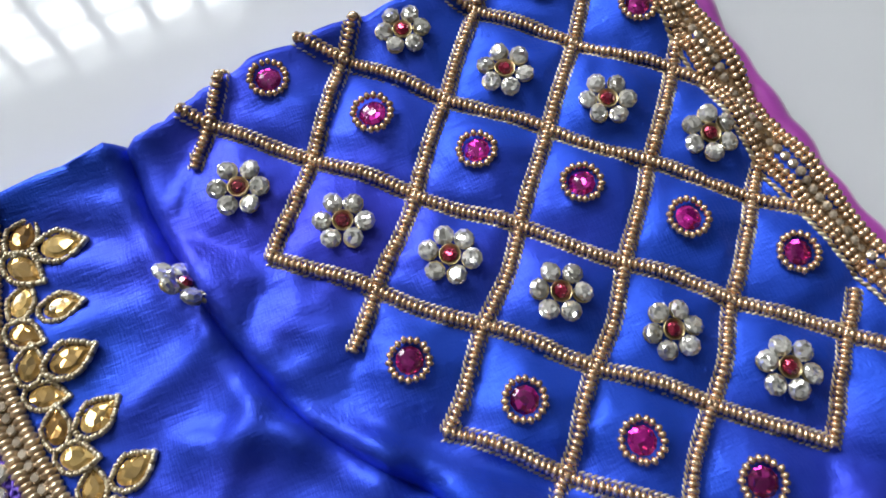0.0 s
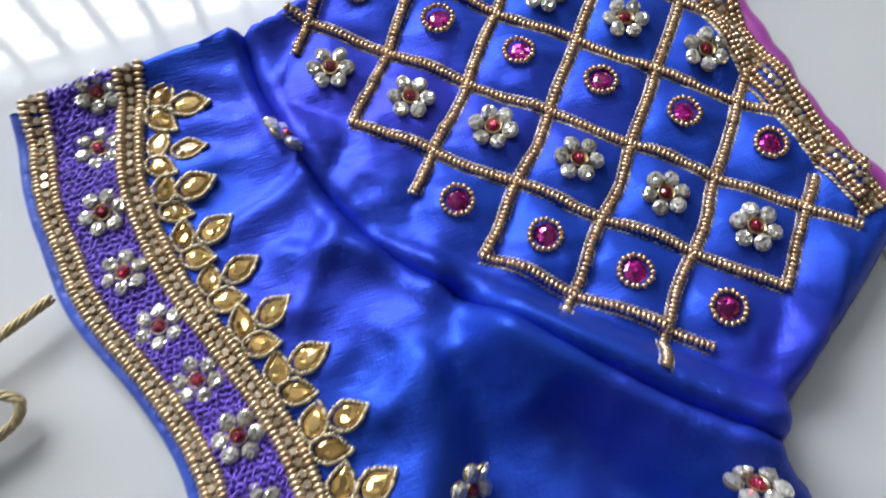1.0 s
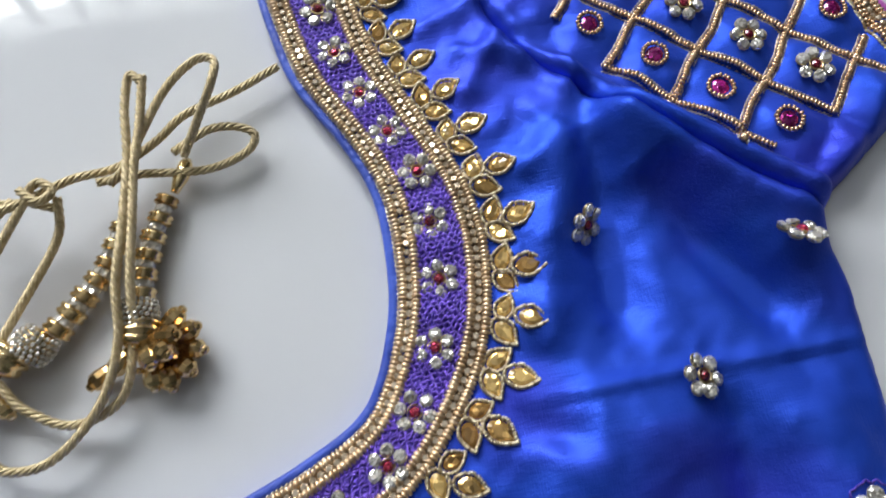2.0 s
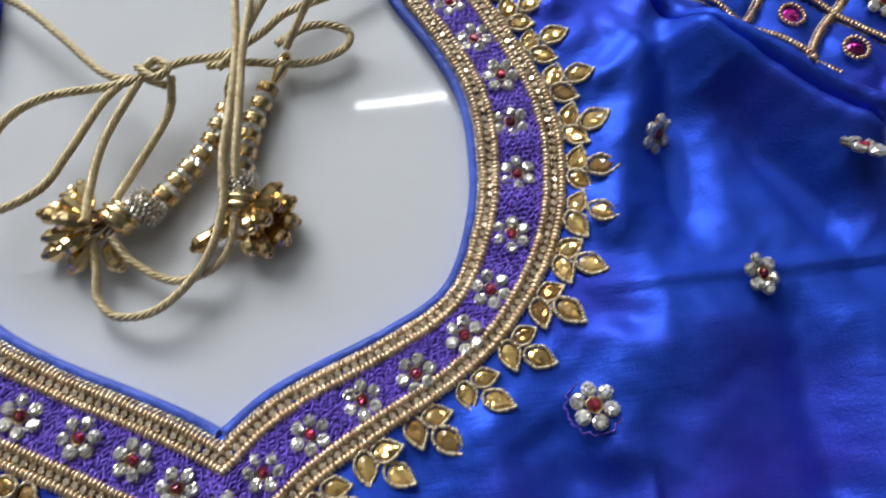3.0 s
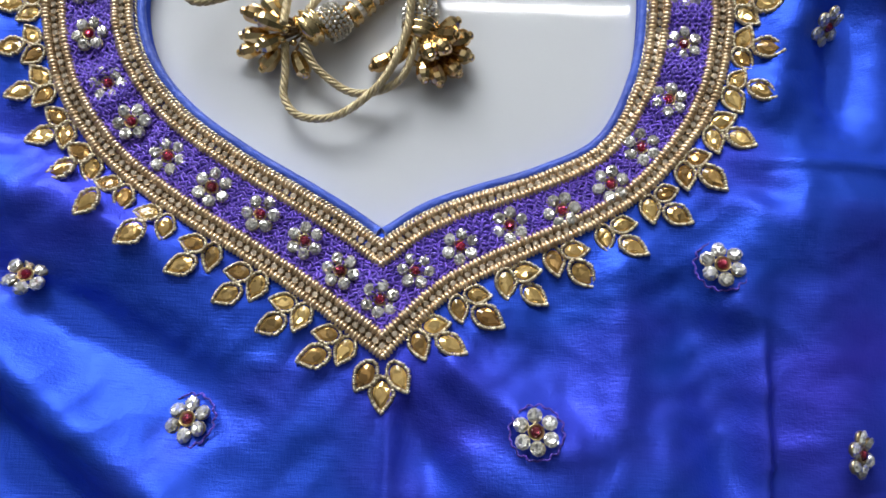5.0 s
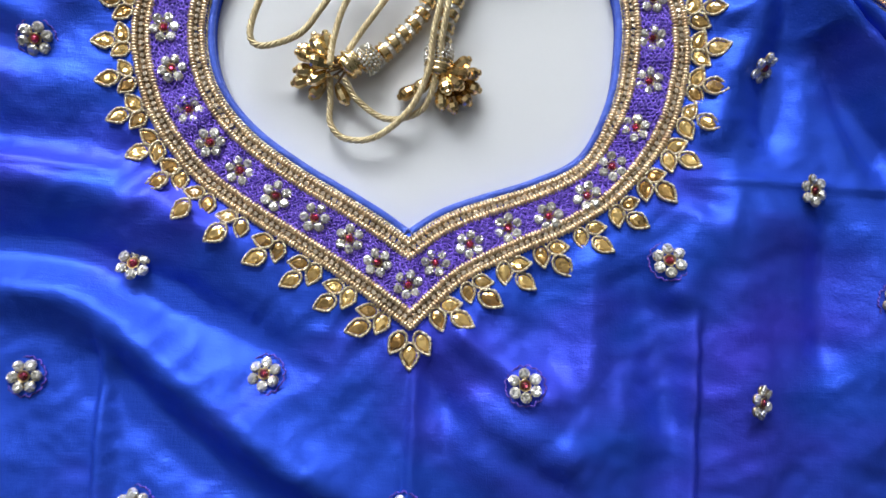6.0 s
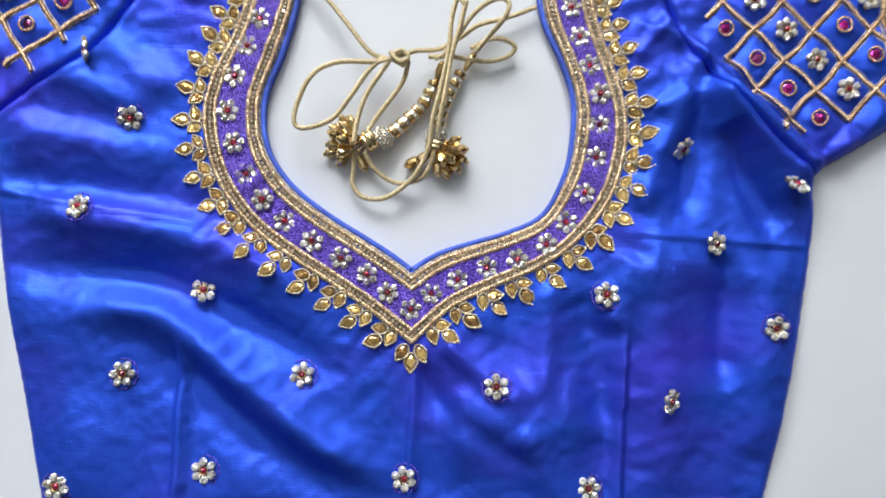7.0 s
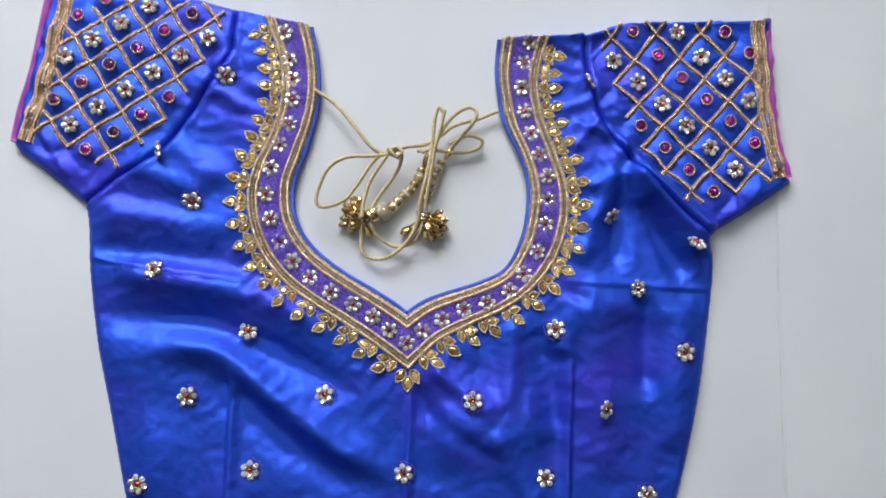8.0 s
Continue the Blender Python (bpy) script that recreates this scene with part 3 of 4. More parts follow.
def flower(x, y, turn, size=1.0, tilt=0.7):
    m = on_cloth(x, y, 0.0005, turn, tilt) @ Matrix.Scale(size, 4)
    f = part_me("stone_flower", setting_me, blouse, "clear crystals round a small red stone", m)
    for k in range(6):
        a = k * math.pi / 3 + dice.uniform(-0.06, 0.06)
        r = PETAL_AT * dice.uniform(0.96, 1.06)
        part_me("petal_stone", petal_me, f, "", Matrix.Translation((r * math.cos(a), r * math.sin(a), 0.0008)) @ pose(0, 0, 0, dice.uniform(-22, 22), dice.uniform(-22, 22), dice.uniform(0, 50)))
    part_me("centre_stone", ruby_me, f, "", Matrix.Translation((0, 0, 0.0010)) @ pose(0, 0, 0, dice.uniform(-8, 8), dice.uniform(-8, 8), dice.uniform(0, 45)))
    return f


RING_R, RING_N = 0.0047, 18
gv, gf = ball(0.00080, 0.00105, 0.0011)
ring_bead_me = mesh_of("bead", gv, gf, BEAD)
w = np.linspace(0, 2 * math.pi, 33)
ring_me = tube("bead_ring", np.stack([RING_R * np.cos(w), RING_R * np.sin(w), 0 * w + 0.0005], 1), 0.0003, ZARI, 5)


def ringed_stone(x, y, turn, size=1.0):
    r = part_me("bead_ring", ring_me, blouse, "gold beads round a fuchsia stone", on_cloth(x, y, 0.0002, turn, 0.8) @ Matrix.Scale(size, 4))
    part_me("round_stone", fuchsia_me, r, "", pose(0, 0, 0.0002, dice.uniform(-9, 9), dice.uniform(-9, 9), dice.uniform(0, 30)))
    for k in range(RING_N):
        a = 2 * math.pi * (k + dice.uniform(-0.12, 0.12)) / RING_N
        rr = RING_R * dice.uniform(0.96, 1.04)
        part_me("bead", ring_bead_me, r, "", Matrix(basis((-math.sin(a), math.cos(a), 0), (0, 0, 1), (rr * math.cos(a), rr * math.sin(a), 0.0010)).tolist()))


# leaf stones: pointed drops with a beaded rim
def drop_outline(L, W, n=18):
    pts = []
    for k in range(n):
        w = 2 * math.pi * k / n
        x = math.cos(w)
        pts.append((L / 2 * x, W / 2 * math.sin(w) * (1 - 0.55 * max(0, x) - 0.25 * max(0, x) ** 2) * (1 if x < 0.97 else 0)))
    return np.array(pts)


def leaf_stone_mesh():
    o = drop_outline(0.0100, 0.0064)
    n = len(o)
    v = np.vstack([np.c_[o, np.zeros(n)], np.c_[o * 0.98, np.full(n, 0.0006)], np.c_[o * 0.62, np.full(n, 0.0015)], [[-0.0004, 0, 0.0016]]])
    f = [(i * n + k, i * n + (k + 1) % n, (i + 1) * n + (k + 1) % n, (i + 1) * n + k) for i in (0, 1) for k in range(n)]
    f += [(2 * n + k, 2 * n + (k + 1) % n, 3 * n) for k in range(n)]
    return mesh_of("leaf_stone", v, f, KUNDAN, False)


def leaf_rim_mesh():
    o = drop_outline(0.0118, 0.0078, 40)
    o = resample(np.vstack([o, o[:1]]), 0.00080)[:-1]
    t = tangents(np.c_[o, np.zeros(len(o))])
    v, f = ball(0.00066, 0.00085, 0.0010, 6, 3)
    rnd = random.Random(3)
    mats = [basis(t[k], (0, 0, 1), (o[k][0] * rnd.uniform(0.97, 1.08), o[k][1] * rnd.uniform(0.97, 1.10), rnd.uniform(0.0003, 0.0009))) for k in range(len(o))]
    return scatter_mesh("beaded_rim", v, f, mats, ZARI)


leaf_me, leaf_rim_me = leaf_stone_mesh(), leaf_rim_mesh()


def leaf(x, y, turn, size=1.0):
    m = on_cloth(x, y, 0.0003, turn, 0.8) @ Matrix.Scale(size, 4) @ pose(0, 0, 0, dice.uniform(-7, 7), dice.uniform(-7, 7), 0)
    s = part_me("leaf_stone", leaf_me, blouse, "golden drop-shaped stone with a beaded rim", m)
    part_me("beaded_rim", leaf_rim_me, s, "")


# neck: blue piping, two bead and stone bands, violet stitching between them
for side in (1, -1):
    edge = rail(side, 0.035)
    pz = lifted(edge, 0.0008)
    part_me("neck_piping", tube("neck_piping", pz[::2], 0.0018, PIPING, 8, 0.7), blouse, "blue silk piping along the neck edge")
    for lo, hi in ((0.140, 0.280), (0.815, 0.968)):
        bead_row("bead_trim", rail(side, lo), 0.0015, 0.0036, 0.0015, PALE, blouse)
        bead_row("bead_trim", rail(side, hi), 0.0015, 0.0036, 0.0015, PALE, blouse)
        a, b = lifted(rail(side, lo - 0.02), 0.0004), lifted(rail(side, hi + 0.02), 0.0004)
        strip = [(k, k + 1, len(a) + k + 1, len(a) + k) if side > 0 else (len(a) + k, len(a) + k + 1, k + 1, k) for k in range(len(a) - 1)]
        part_me("couched_base", mesh_of("couched_base", np.vstack([a, b]), strip, COUCHED), blouse, "tan couched thread under the beads")
        mid = resample(rail(side, (lo + hi) / 2), 0.0029)
        q = lifted(mid, 0.0004)
        t = tangents(q)
        gv, gf = revolve([(0.00120, 0), (0.00125, 0.0011), (0.0009, 0.0015)], 8)
        ob = part_me("stone_chain", scatter_mesh("stone_chain", gv, gf, [basis(t[k], (0, 0, 1), q[k]) for k in range(len(q))], CHAINSTONE, False), blouse, "chain of small clear stones in gold cups")
        ob["kind"] = "stuff"
    thread(rail(side, 0.088), 0.0005, ZARI, blouse)
    # violet ground
    cols = [rail(side, f) for f in np.linspace(0.30, 0.795, 30)]
    cols = np.array(cols)
    nf, ns = cols.shape[:2]
    flat = cols.reshape(-1, 2)
    rough = np.array([noise.noise((x * 650, y * 650, 2)) * 0.0004 + noise.noise((x * 260, y * 260, 5)) * 0.0003 for x, y in flat])
    z = (hz(flat) + 0.0006 + rough).reshape(nf, ns)
    z[0] -= 0.0008
    z[-1] -= 0.0008
    faces = [(i * ns + k, i * ns + k + 1, (i + 1) * ns + k + 1, (i + 1) * ns + k) for i in range(nf - 1) for k in range(ns - 1)]
    if side < 0:
        faces = [tuple(reversed(f)) for f in faces]
    part_me("stitched_band", mesh_of("stitched_band", np.c_[flat, z.ravel()], faces, PURPLE), blouse, "dense violet chain stitching")
    # the loops of the chain stitch, in slanting pairs
    rnd = np.random.RandomState(11 + side)
    v, f = ball(0.00120, 0.00042, 0.00045, 5, 2)
    mats = []
    for row, share in enumerate(np.linspace(0.312, 0.785, 16)):
        p = resample(rail(side, share), 0.00165)
        t = tangents(np.c_[p, np.zeros(len(p))])
        q = p + rnd.uniform(-1, 1, p.shape) * 0.00035
        z = hz(q) + 0.0009 + rnd.uniform(0, 0.0005, len(q))
        for k in range(len(q)):
            a = (0.65 if (row + k) % 2 else -0.65) + rnd.uniform(-0.5, 0.5)
            d = Matrix.Rotation(a, 3, "Z") @ Vector(t[k])
            mats.append(basis((d.x, d.y, rnd.uniform(-0.15, 0.15)), (0, 0, 1), (*q[k], z[k])))
    ob = part_me("violet_stitches", scatter_mesh("violet_stitches", v, f, mats, VIOLET), blouse, "small slanting loops of violet silk thread")
    ob["kind"] = "stuff"

NECK_R = [(0.090, 0.2435), (0.0865, 0.227), (0.0845, 0.2065), (0.0875, 0.187), (0.0935, 0.1695), (0.1005, 0.1525), (0.1075, 0.1355), (0.108, 0.117), (0.107, 0.097), (0.101, 0.075), (0.091, 0.057), (0.080, 0.043), (0.063, 0.033), (0.045, 0.027), (0.028, 0.019), (0.013, 0.010), (0.001, 0.000)]
NECK_L = [(-0.107, 0.243), (-0.102, 0.221), (-0.099, 0.205), (-0.098, 0.189), (-0.099, 0.169), (-0.106, 0.152), (-0.112, 0.133), (-0.115, 0.112), (-0.110, 0.093), (-0.102, 0.075), (-0.091, 0.060), (-0.077, 0.048), (-0.060, 0.037), (-0.042, 0.028), (-0.026, 0.019), (-0.013, 0.009)]
for x, y in NECK_R + NECK_L:
    flower(x, y, dice.uniform(0, 1), 0.95 * dice.uniform(0.96, 1.04))

SCATTERED = [(-0.172, 0.104), (-0.196, 0.049), (-0.123, 0.004), (-0.167, -0.048), (-0.061, -0.043), (0.054, -0.042), (0.156, -0.045), (0.217, 0.001), (0.180, 0.049), (0.117, 0.015), (0.159, 0.106), (0.223, 0.086), (0.139, 0.212), (0.003, -0.100), (-0.115, -0.102), (-0.198, -0.114), (0.112, -0.100), (0.192, -0.110), (-0.151, 0.205), (-0.198, 0.142)]
# those caught in a fold lean over: degrees about an axis in the plan
LEANING = {10: (25, 0.9), 11: (58, 3.1), 12: (66, 1.75), 6: (40, 1.4), 8: (22, 1.5), 19: (60, -0.75), 2: (35, 3.2)}
for k, (x, y) in enumerate(SCATTERED):
    f = flower(x, y, dice.uniform(0, 1), dice.uniform(1.02, 1.09), 1.0)
    if k not in LEANING:
        part_me("stitched_outline", outline_me, f, "violet thread scallops round the flower")
    if k in LEANING:
        deg, axis = LEANING[k]
        at = f.matrix_basis.translation.copy()
        turn = Matrix.Rotation(radians(deg), 4, Vector((math.cos(axis), math.sin(axis), 0)))
        f.matrix_basis = Matrix.Translation(at + Vector((0, 0, 0.0045 * math.sin(radians(deg))))) @ turn @ Matrix.Translation(-at) @ f.matrix_basis

# leaves along the outer rim
for side in (1, -1):
    rim = resample(rail(side, 1.0)[::-1], 0.0005)
    t = tangents(rim)
    total = (len(rim) - 1) * 0.0005
    at = 0.0165
    while at < total - 0.004:
        k = int(at / 0.0005)
        p, tt = rim[k], t[k] * -1
        n = np.array((tt[1], -tt[0])) * side * -1
        ang = lambda v: math.atan2(v[1], v[0])
        low = min(1.0, max(0.0, (0.120 - at) / 0.04))
        for dn, dt, on, ot, size in ((0.0132, -0.0012 - 0.002 * low, 1, -0.1 - 0.45 * low, 0.94), (0.0046, -0.0044, 0.5, -1, 0.84), (0.0054, 0.0040, 1, 0.7 - 0.5 * low, 0.86)):
            c = p + n * dn + tt * dt
            leaf(c[0], c[1], ang(n * on + tt * ot) + dice.uniform(-0.22, 0.22), size * dice.uniform(0.9, 1.06))
        at += 0.0160 + 0.0030 * low
leaf(0.003, -0.0325, -math.pi / 2, 1.0)
leaf(-0.003, -0.0265, -math.pi / 2 - 0.55, 0.95)
leaf(0.009, -0.0265, -math.pi / 2 + 0.55, 0.95)

# sleeve lattices: strands of beads with a metal thread on both sides
gv, gf = ball(0.0014 * 0.56, 0.00155, 0.0013)
strand_bead_me = mesh_of("bead", gv, gf, BEAD)


def strand_of_beads(pts):
    p = resample(pts, 0.0014)
    q = lifted(p, 0.00124)
    t = tangents(q)
    core = part_me("bead_strand", tube("bead_strand", q, 0.0005, ZARI, 5), blouse, "thick strand of antique gold beads")
    for k in range(len(q)):
        m = basis(t[k], (0, 0, 1), q[k] + np.array([dice.uniform(-1, 1) for _ in range(3)]) * 0.0001)
        part_me("bead", strand_bead_me, core, "", Matrix(m.tolist()) @ Matrix.Scale(dice.uniform(0.92, 1.06), 4))


A_LINES = ((-1.5, 1.5, 4.0), (-0.5, -0.5, 4.5), (0.5, -1.85, 5.05), (1.5, -1.1, 4.1), (2.5, 0.2, 3.1))
B_LINES = ((-1.5, 0.1, 1.2), (-0.5, -0.5, 2.0), (0.5, -1.1, 2.9), (1.5, -1.5, 3.0), (2.5, -1.8, 3.0), (3.5, -2.05, 1.9), (4.5, -0.5, 0.9))
for lat in (LATTICE_R, LATTICE_L):
    for lines, along in ((A_LINES, 0), (B_LINES, 1)):
        for c, s0, s1 in lines:
            s = np.linspace(s0, s1, 60)
            pts = np.array([cell(lat, u, c) if along == 0 else cell(lat, c, u) for u in s])
            pts += 0.0005 * np.stack([np.sin(s * 5 + c), np.cos(s * 4 + c)], 1)
            if lat is LATTICE_R:
                pts = pts[pts[:, 1] < np.interp(pts[:, 0], TOP_R[:, 0], TOP_R[:, 1]) - 0.0015]
            if lat is LATTICE_R and (along, c) in ((0, 0.5), (0, -0.5), (1, 1.5)):
                strand_of_beads(pts)
            else:
                bead_row("bead_strand", pts, 0.0014, 0.0031, 0.0013, BEAD, blouse, "thick strand of antique gold beads", 0.0002)
            for d in (0.0017, -0.0017):
                thread(offset_line(pts, d), 0.00034, ZARI, blouse, 0.0013)
    for i in range(-1, 5):
        flower(*stone_at(lat, i, 0), dice.uniform(0, 1), dice.uniform(0.96, 1.02))
        ringed_stone(*stone_at(lat, i, 1), dice.uniform(0, 1), dice.uniform(0.92, 0.99))
        if i >= 1:
            ringed_stone(*stone_at(lat, i, -1), dice.uniform(0, 1), dice.uniform(0.92, 0.99))
        if 0 <= i <= 3:
            flower(*stone_at(lat, i, 2), dice.uniform(0, 1), dice.uniform(0.96, 1.02))
        if 1 <= i <= 2:
            ringed_stone(*stone_at(lat, i, 3), dice.uniform(0, 1), dice.uniform(0.92, 0.99))

# sleeve hems: magenta piping, beads and stones
HEM_BAND_R = smooth_line([(0.2740, 0.268), (0.2778, 0.225), (0.2812, 0.195), (0.2860, 0.171), (0.2930, 0.142)], 0.0015)
HEM_BAND_L = smooth_line([(-0.2800, 0.286), (-0.2835, 0.260), (-0.2900, 0.213), (-0.2960, 0.185), (-0.3060, 0.147)], 0.0015)
for hem, band, side in ((HEM_R, HEM_BAND_R, 1), (HEM_L, HEM_BAND_L, -1)):
    a, b = lifted(offset_line(band, -0.0050), 0.0009), lifted(offset_line(band, 0.0050), 0.0009)
    strip = [(len(a) + k, len(a) + k + 1, k + 1, k) for k in range(len(a) - 1)]
    part_me("couched_base", mesh_of("couched_base", np.vstack([a, b]), strip, COUCHED), blouse, "tan couched thread under the beads")
    for d in (-0.0043, -0.0025, 0.0025, 0.0043):
        bead_row("bead_trim", offset_line(band, d), 0.0018, 0.0024, 0.0012, BEAD, blouse)
    q = lifted(resample(band, 0.0025), 0.0004)
    t = tangents(q)
    gv, gf = revolve([(0.00125, 0), (0.00125, 0.0009), (0.0006, 0.0014)], 8)
    ob = part_me("stone_chain", scatter_mesh("stone_chain", gv, gf, [basis(t[k], (0, 0, 1), q[k]) for k in range(len(q))], CHAINSTONE, False), blouse, "chain of small clear stones in gold cups")
    ob["kind"] = "stuff"
    thread(offset_line(band, 0.006 * side), 0.0006, ZARI, blouse)
    p = smooth_line(hem[::4] + np.array((-0.0028 * side, 0)), 0.002)
    wob = np.array([noise.noise((0, y * 90, side)) for x, y in p])
    pz = np.c_[p[:, 0] + wob * 0.0012, p[:, 1], 0.0062 + wob * 0.0008]
    part_me("hem_piping", tube("hem_piping", pz, 0.0039 + wob * 0.0007, MAGENTA, 10, 1.0), blouse, "puckered magenta satin piping on the sleeve hem")

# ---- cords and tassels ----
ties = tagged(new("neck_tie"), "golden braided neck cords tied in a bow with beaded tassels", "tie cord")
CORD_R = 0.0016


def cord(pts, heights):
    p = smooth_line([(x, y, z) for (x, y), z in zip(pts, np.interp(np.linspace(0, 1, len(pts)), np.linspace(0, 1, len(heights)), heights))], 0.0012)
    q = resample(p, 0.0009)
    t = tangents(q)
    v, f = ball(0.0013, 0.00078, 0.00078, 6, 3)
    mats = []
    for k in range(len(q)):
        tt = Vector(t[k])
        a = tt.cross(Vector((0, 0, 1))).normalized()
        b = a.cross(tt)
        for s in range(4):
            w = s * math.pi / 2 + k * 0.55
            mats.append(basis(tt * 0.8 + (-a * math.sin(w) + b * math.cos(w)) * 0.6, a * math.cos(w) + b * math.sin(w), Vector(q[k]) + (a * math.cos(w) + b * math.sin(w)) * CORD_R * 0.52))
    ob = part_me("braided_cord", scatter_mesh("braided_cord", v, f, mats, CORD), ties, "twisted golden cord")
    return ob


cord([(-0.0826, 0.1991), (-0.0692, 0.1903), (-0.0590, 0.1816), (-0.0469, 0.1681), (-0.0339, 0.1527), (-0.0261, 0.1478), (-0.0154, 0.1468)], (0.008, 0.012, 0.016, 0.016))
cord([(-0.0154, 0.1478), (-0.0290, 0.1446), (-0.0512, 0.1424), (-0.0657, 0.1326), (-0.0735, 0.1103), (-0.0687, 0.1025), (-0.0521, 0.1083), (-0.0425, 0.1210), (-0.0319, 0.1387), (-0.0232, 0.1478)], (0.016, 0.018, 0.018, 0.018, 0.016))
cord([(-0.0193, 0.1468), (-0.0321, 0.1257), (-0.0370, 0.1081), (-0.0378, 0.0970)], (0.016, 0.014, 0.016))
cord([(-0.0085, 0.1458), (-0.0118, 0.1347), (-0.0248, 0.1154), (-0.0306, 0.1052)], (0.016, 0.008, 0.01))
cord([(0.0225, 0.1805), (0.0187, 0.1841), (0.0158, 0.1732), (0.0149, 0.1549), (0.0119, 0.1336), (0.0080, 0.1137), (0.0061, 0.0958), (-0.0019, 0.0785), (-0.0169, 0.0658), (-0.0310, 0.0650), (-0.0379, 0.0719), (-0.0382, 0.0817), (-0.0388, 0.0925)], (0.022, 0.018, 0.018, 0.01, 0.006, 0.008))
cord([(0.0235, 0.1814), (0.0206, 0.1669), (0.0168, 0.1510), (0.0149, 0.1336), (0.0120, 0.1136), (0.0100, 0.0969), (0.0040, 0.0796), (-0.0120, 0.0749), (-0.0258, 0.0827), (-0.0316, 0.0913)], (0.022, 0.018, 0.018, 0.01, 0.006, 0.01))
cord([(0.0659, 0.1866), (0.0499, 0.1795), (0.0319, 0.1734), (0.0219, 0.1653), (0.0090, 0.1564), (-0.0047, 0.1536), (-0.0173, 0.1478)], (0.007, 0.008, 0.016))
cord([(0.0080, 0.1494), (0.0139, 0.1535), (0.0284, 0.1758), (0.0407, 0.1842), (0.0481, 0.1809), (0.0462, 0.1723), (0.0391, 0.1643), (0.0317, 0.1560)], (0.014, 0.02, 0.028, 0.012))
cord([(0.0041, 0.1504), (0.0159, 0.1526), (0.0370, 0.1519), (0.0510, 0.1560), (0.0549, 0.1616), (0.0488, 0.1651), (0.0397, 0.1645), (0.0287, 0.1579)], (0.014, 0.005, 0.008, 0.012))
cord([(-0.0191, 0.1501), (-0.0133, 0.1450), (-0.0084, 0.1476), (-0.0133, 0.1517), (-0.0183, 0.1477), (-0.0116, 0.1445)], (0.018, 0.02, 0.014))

gv, gf = revolve([(0.0020, -0.0018), (0.0036, -0.0016), (0.0041, -0.0009), (0.0034, 0), (0.0041, 0.0009), (0.0036, 0.0016), (0.0020, 0.0018)], 14)
disc_me = mesh_of("gold_bead", gv, gf, GOLD)
gv, gf = revolve([(0.0020, -0.0020), (0.0030, -0.0010), (0.0030, 0.0010), (0.0020, 0.0020)], 8)
clear_me = mesh_of("clear_bead", gv, gf, CRYSTAL, False)
gv, gf = revolve([(0.0008, -0.0044), (0.0016, -0.0036), (0.0023, -0.0014), (0.0027, 0.0010), (0.0026, 0.0026), (0.0018, 0.0036), (0.0013, 0.0038), (0.0012, 0.0046), (0.0006, 0.0050)], 9)
bell_me = mesh_of("bell_drop", gv, gf, GOLD, False)
gv, gf = revolve([(0.0014, -0.006), (0.0020, -0.003), (0.0028, 0.0), (0.0024, 0.005), (0.0012, 0.007)], 10)
tip_me = mesh_of("gold_cap", gv, gf, GOLD)
gv, gf = revolve([(0.003, -0.0056), (0.0058, -0.0050), (0.0064, -0.0040), (0.0050, -0.0032), (0.0068, -0.0022), (0.0072, -0.0010), (0.0056, -0.0002), (0.0066, 0.0008), (0.0064, 0.0022), (0.0040, 0.0036)], 18)
dome_me = mesh_of("gold_dome", gv, gf, GOLD)


gv, gf = ball(0.0013, 0.0013, 0.0013)
small_me = mesh_of("small_bead", gv, gf, GOLD)


def along(d, at):
    return Matrix.Translation(at) @ Vector(d).to_track_quat("Z", "Y").to_matrix().to_4x4()


def studded_ball(d, at):
    v, f = facet_dome(0.00085, 0.0009, 6)
    mats = []
    for ring in range(6):
        z = -0.0042 + ring * 0.0016
        r = 0.0062 * math.sqrt(max(0.2, 1 - (z / 0.0075) ** 2))
        n = int(2 * math.pi * r / 0.0017)
        for k in range(n):
            w = 2 * math.pi * (k + 0.5 * (ring % 2)) / n
            o = Vector((math.cos(w), math.sin(w), z / 0.012)).normalized()
            mats.append(np.array(Matrix.Translation((r * math.cos(w), r * math.sin(w), z)) @ o.to_track_quat("Z", "Y").to_matrix().to_4x4()))
    core_v, core_f = revolve([(0.0030, -0.0052), (0.0056, -0.0036), (0.0060, 0.0), (0.0052, 0.0036), (0.0030, 0.0050)], 14)
    core = part_me("dome_core", mesh_of("dome_core", core_v, core_f, GOLD), ties, "", along(d, at))
    return part_me("studded_dome", scatter_mesh("studded_dome", v, f, mats, CRYSTAL, False), core, "dome studded with clear stones")


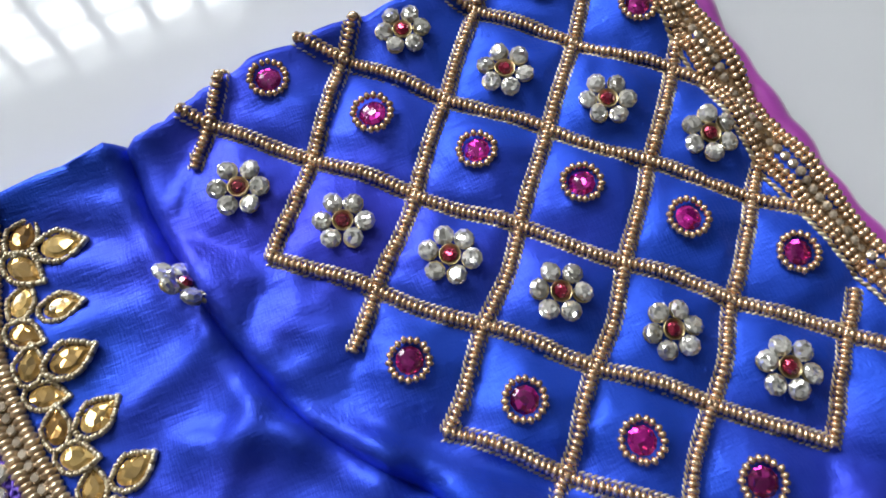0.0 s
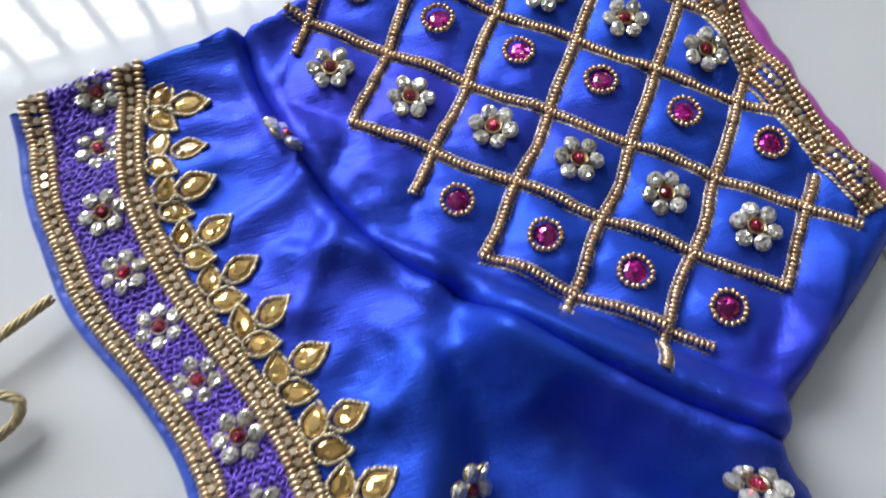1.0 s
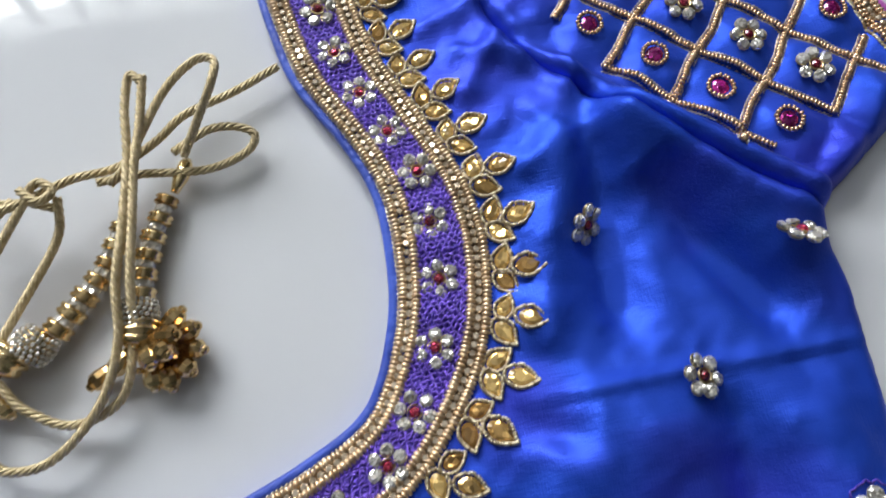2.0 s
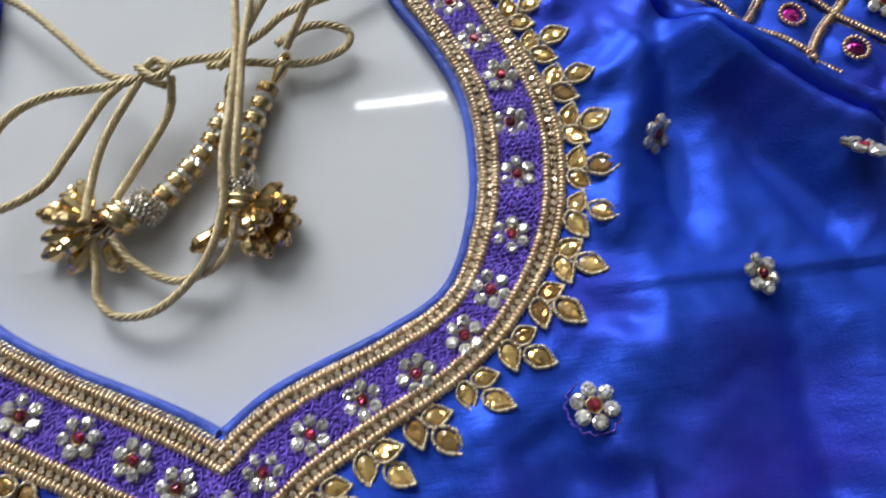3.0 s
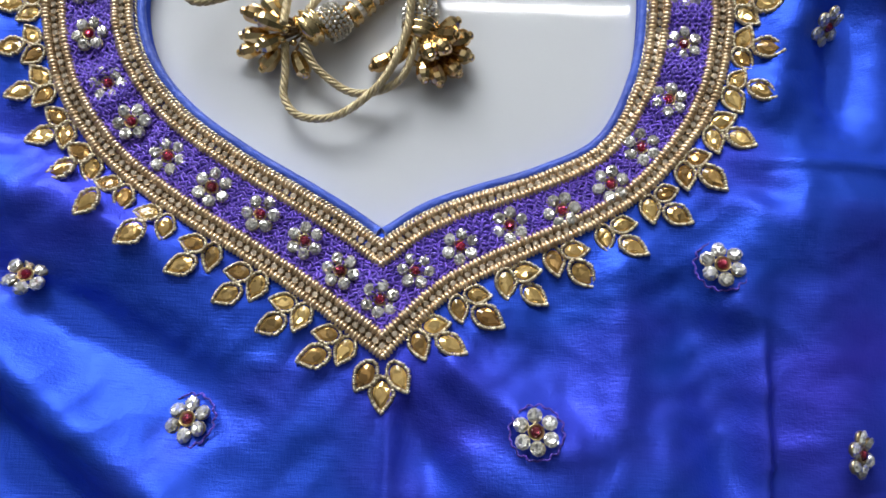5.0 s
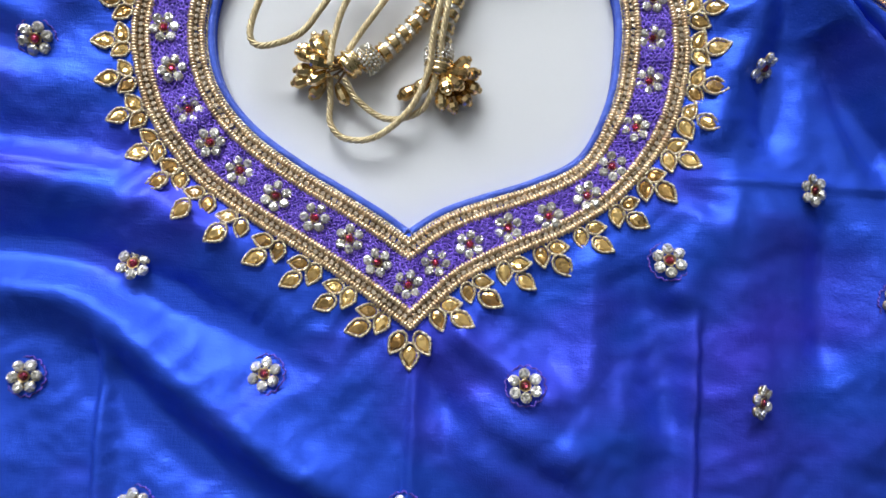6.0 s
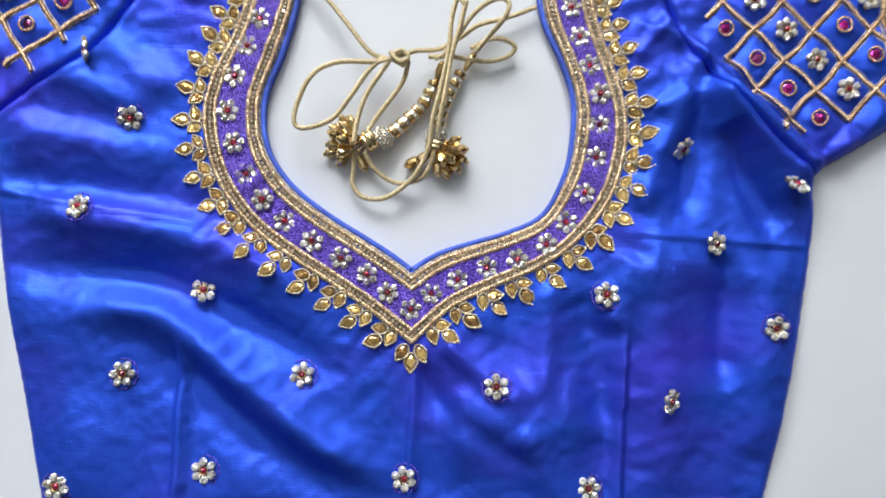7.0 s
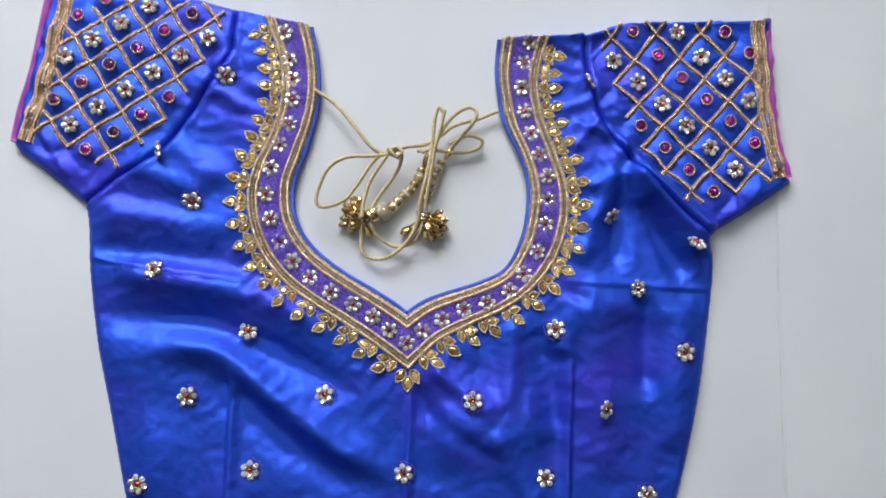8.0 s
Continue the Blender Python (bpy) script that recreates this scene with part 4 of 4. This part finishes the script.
def tassel(line, dome_at, cap_at, bells, start_z=0.012):
    p = resample(np.array(line), 0.0032)
    for k in range(len(p)):
        d = tangents(p)[k]
        me = disc_me if k % 2 == 0 else clear_me
        part_me("gold_bead" if k % 2 == 0 else "clear_bead", me, ties, "", along((*d, 0), (*p[k], 0.0060)) @ Matrix.Scale(1.0 + 0.25 * k / len(p), 4))
    d = tangents(p)[-1]
    studded_ball((*d, 0), (*dome_at, 0.0085))
    part_me("gold_dome", dome_me, ties, "", along((*d, 0), (*cap_at, 0.0085)))
    for x, y, z, w, lift in bells:
        hx, hy = cap_at
        x, y = x + (hx - x) * 0.2, y + (hy - y) * 0.2
        part_me("bell_drop", bell_me, ties, "", along((math.cos(w), math.sin(w), lift), (x, y, z)) @ Matrix.Scale(1.22, 4))
        d3 = Vector((math.cos(w), math.sin(w), lift)).normalized()
        a, b = Vector((hx, hy, 0.0085)), Vector((x, y, z)) - d3 * 0.005
        part_me("bead_string", tube("bead_string", [a.lerp(b, q) for q in (0, 0.35, 0.7, 1)], 0.0006, COUCHED, 5), ties)


HUB_1, HUB_2 = (-0.0395, 0.0955), (0.0115, 0.0925)
for hub in (HUB_1, HUB_2):
    for k in range(9):
        w = k * 2.4
        r = 0.0015 + 0.0006 * k
        part_me("small_bead", small_me, ties, "", Matrix.Translation((hub[0] + r * math.cos(w), hub[1] + r * math.sin(w), 0.0125 - 0.0009 * k)))
tassel([(0.007, 0.136), (0.001, 0.123), (-0.008, 0.113), (-0.015, 0.106)], (-0.0215, 0.1015), (-0.0305, 0.0985),
       [(-0.047, 0.106, 0.0110, 2.3, 0.1), (-0.054, 0.106, 0.0065, 2.6, -0.1), (-0.053, 0.101, 0.0130, 2.9, 0.3), (-0.055, 0.095, 0.0075, 3.2, 0.0), (-0.057, 0.090, 0.0045, 3.5, 0.0), (-0.048, 0.085, 0.0045, 4.0, -0.1), (-0.034, 0.083, 0.0050, 5.2, -0.1), (-0.046, 0.097, 0.0145, 3.0, 0.5), (-0.049, 0.112, 0.0045, 2.1, 0.0), (-0.047, 0.090, 0.0105, 3.8, 0.3), (-0.043, 0.110, 0.0100, 1.8, 0.2)])
tassel([(0.0225, 0.143), (0.017, 0.131), (0.013, 0.120), (0.0115, 0.112)], (0.0105, 0.105), (0.0105, 0.098),
       [(-0.006, 0.086, 0.0045, 3.7, 0.0), (0.002, 0.090, 0.0060, 3.9, 0.0), (0.013, 0.083, 0.0050, 4.8, 0.0), (0.019, 0.081, 0.0055, 5.0, 0.0), (0.025, 0.084, 0.0060, 5.5, 0.1), (0.029, 0.090, 0.0060, 5.9, 0.2), (0.028, 0.096, 0.0080, 0.2, 0.3), (0.023, 0.102, 0.0070, 0.6, 0.2), (0.020, 0.090, 0.0130, 5.5, 0.5), (0.022, 0.095, 0.0125, 6.1, 0.4), (0.015, 0.089, 0.0120, 5.0, 0.4)])
part_me("gold_cap", tip_me, ties, "pointed gold end cap", along((0.008, 0.016, 0.0), (0.028, 0.151, 0.006)))
part_me("gold_cap", tip_me, ties, "pointed gold end cap", along((0.004, 0.016, 0.002), (0.010, 0.143, 0.008)))
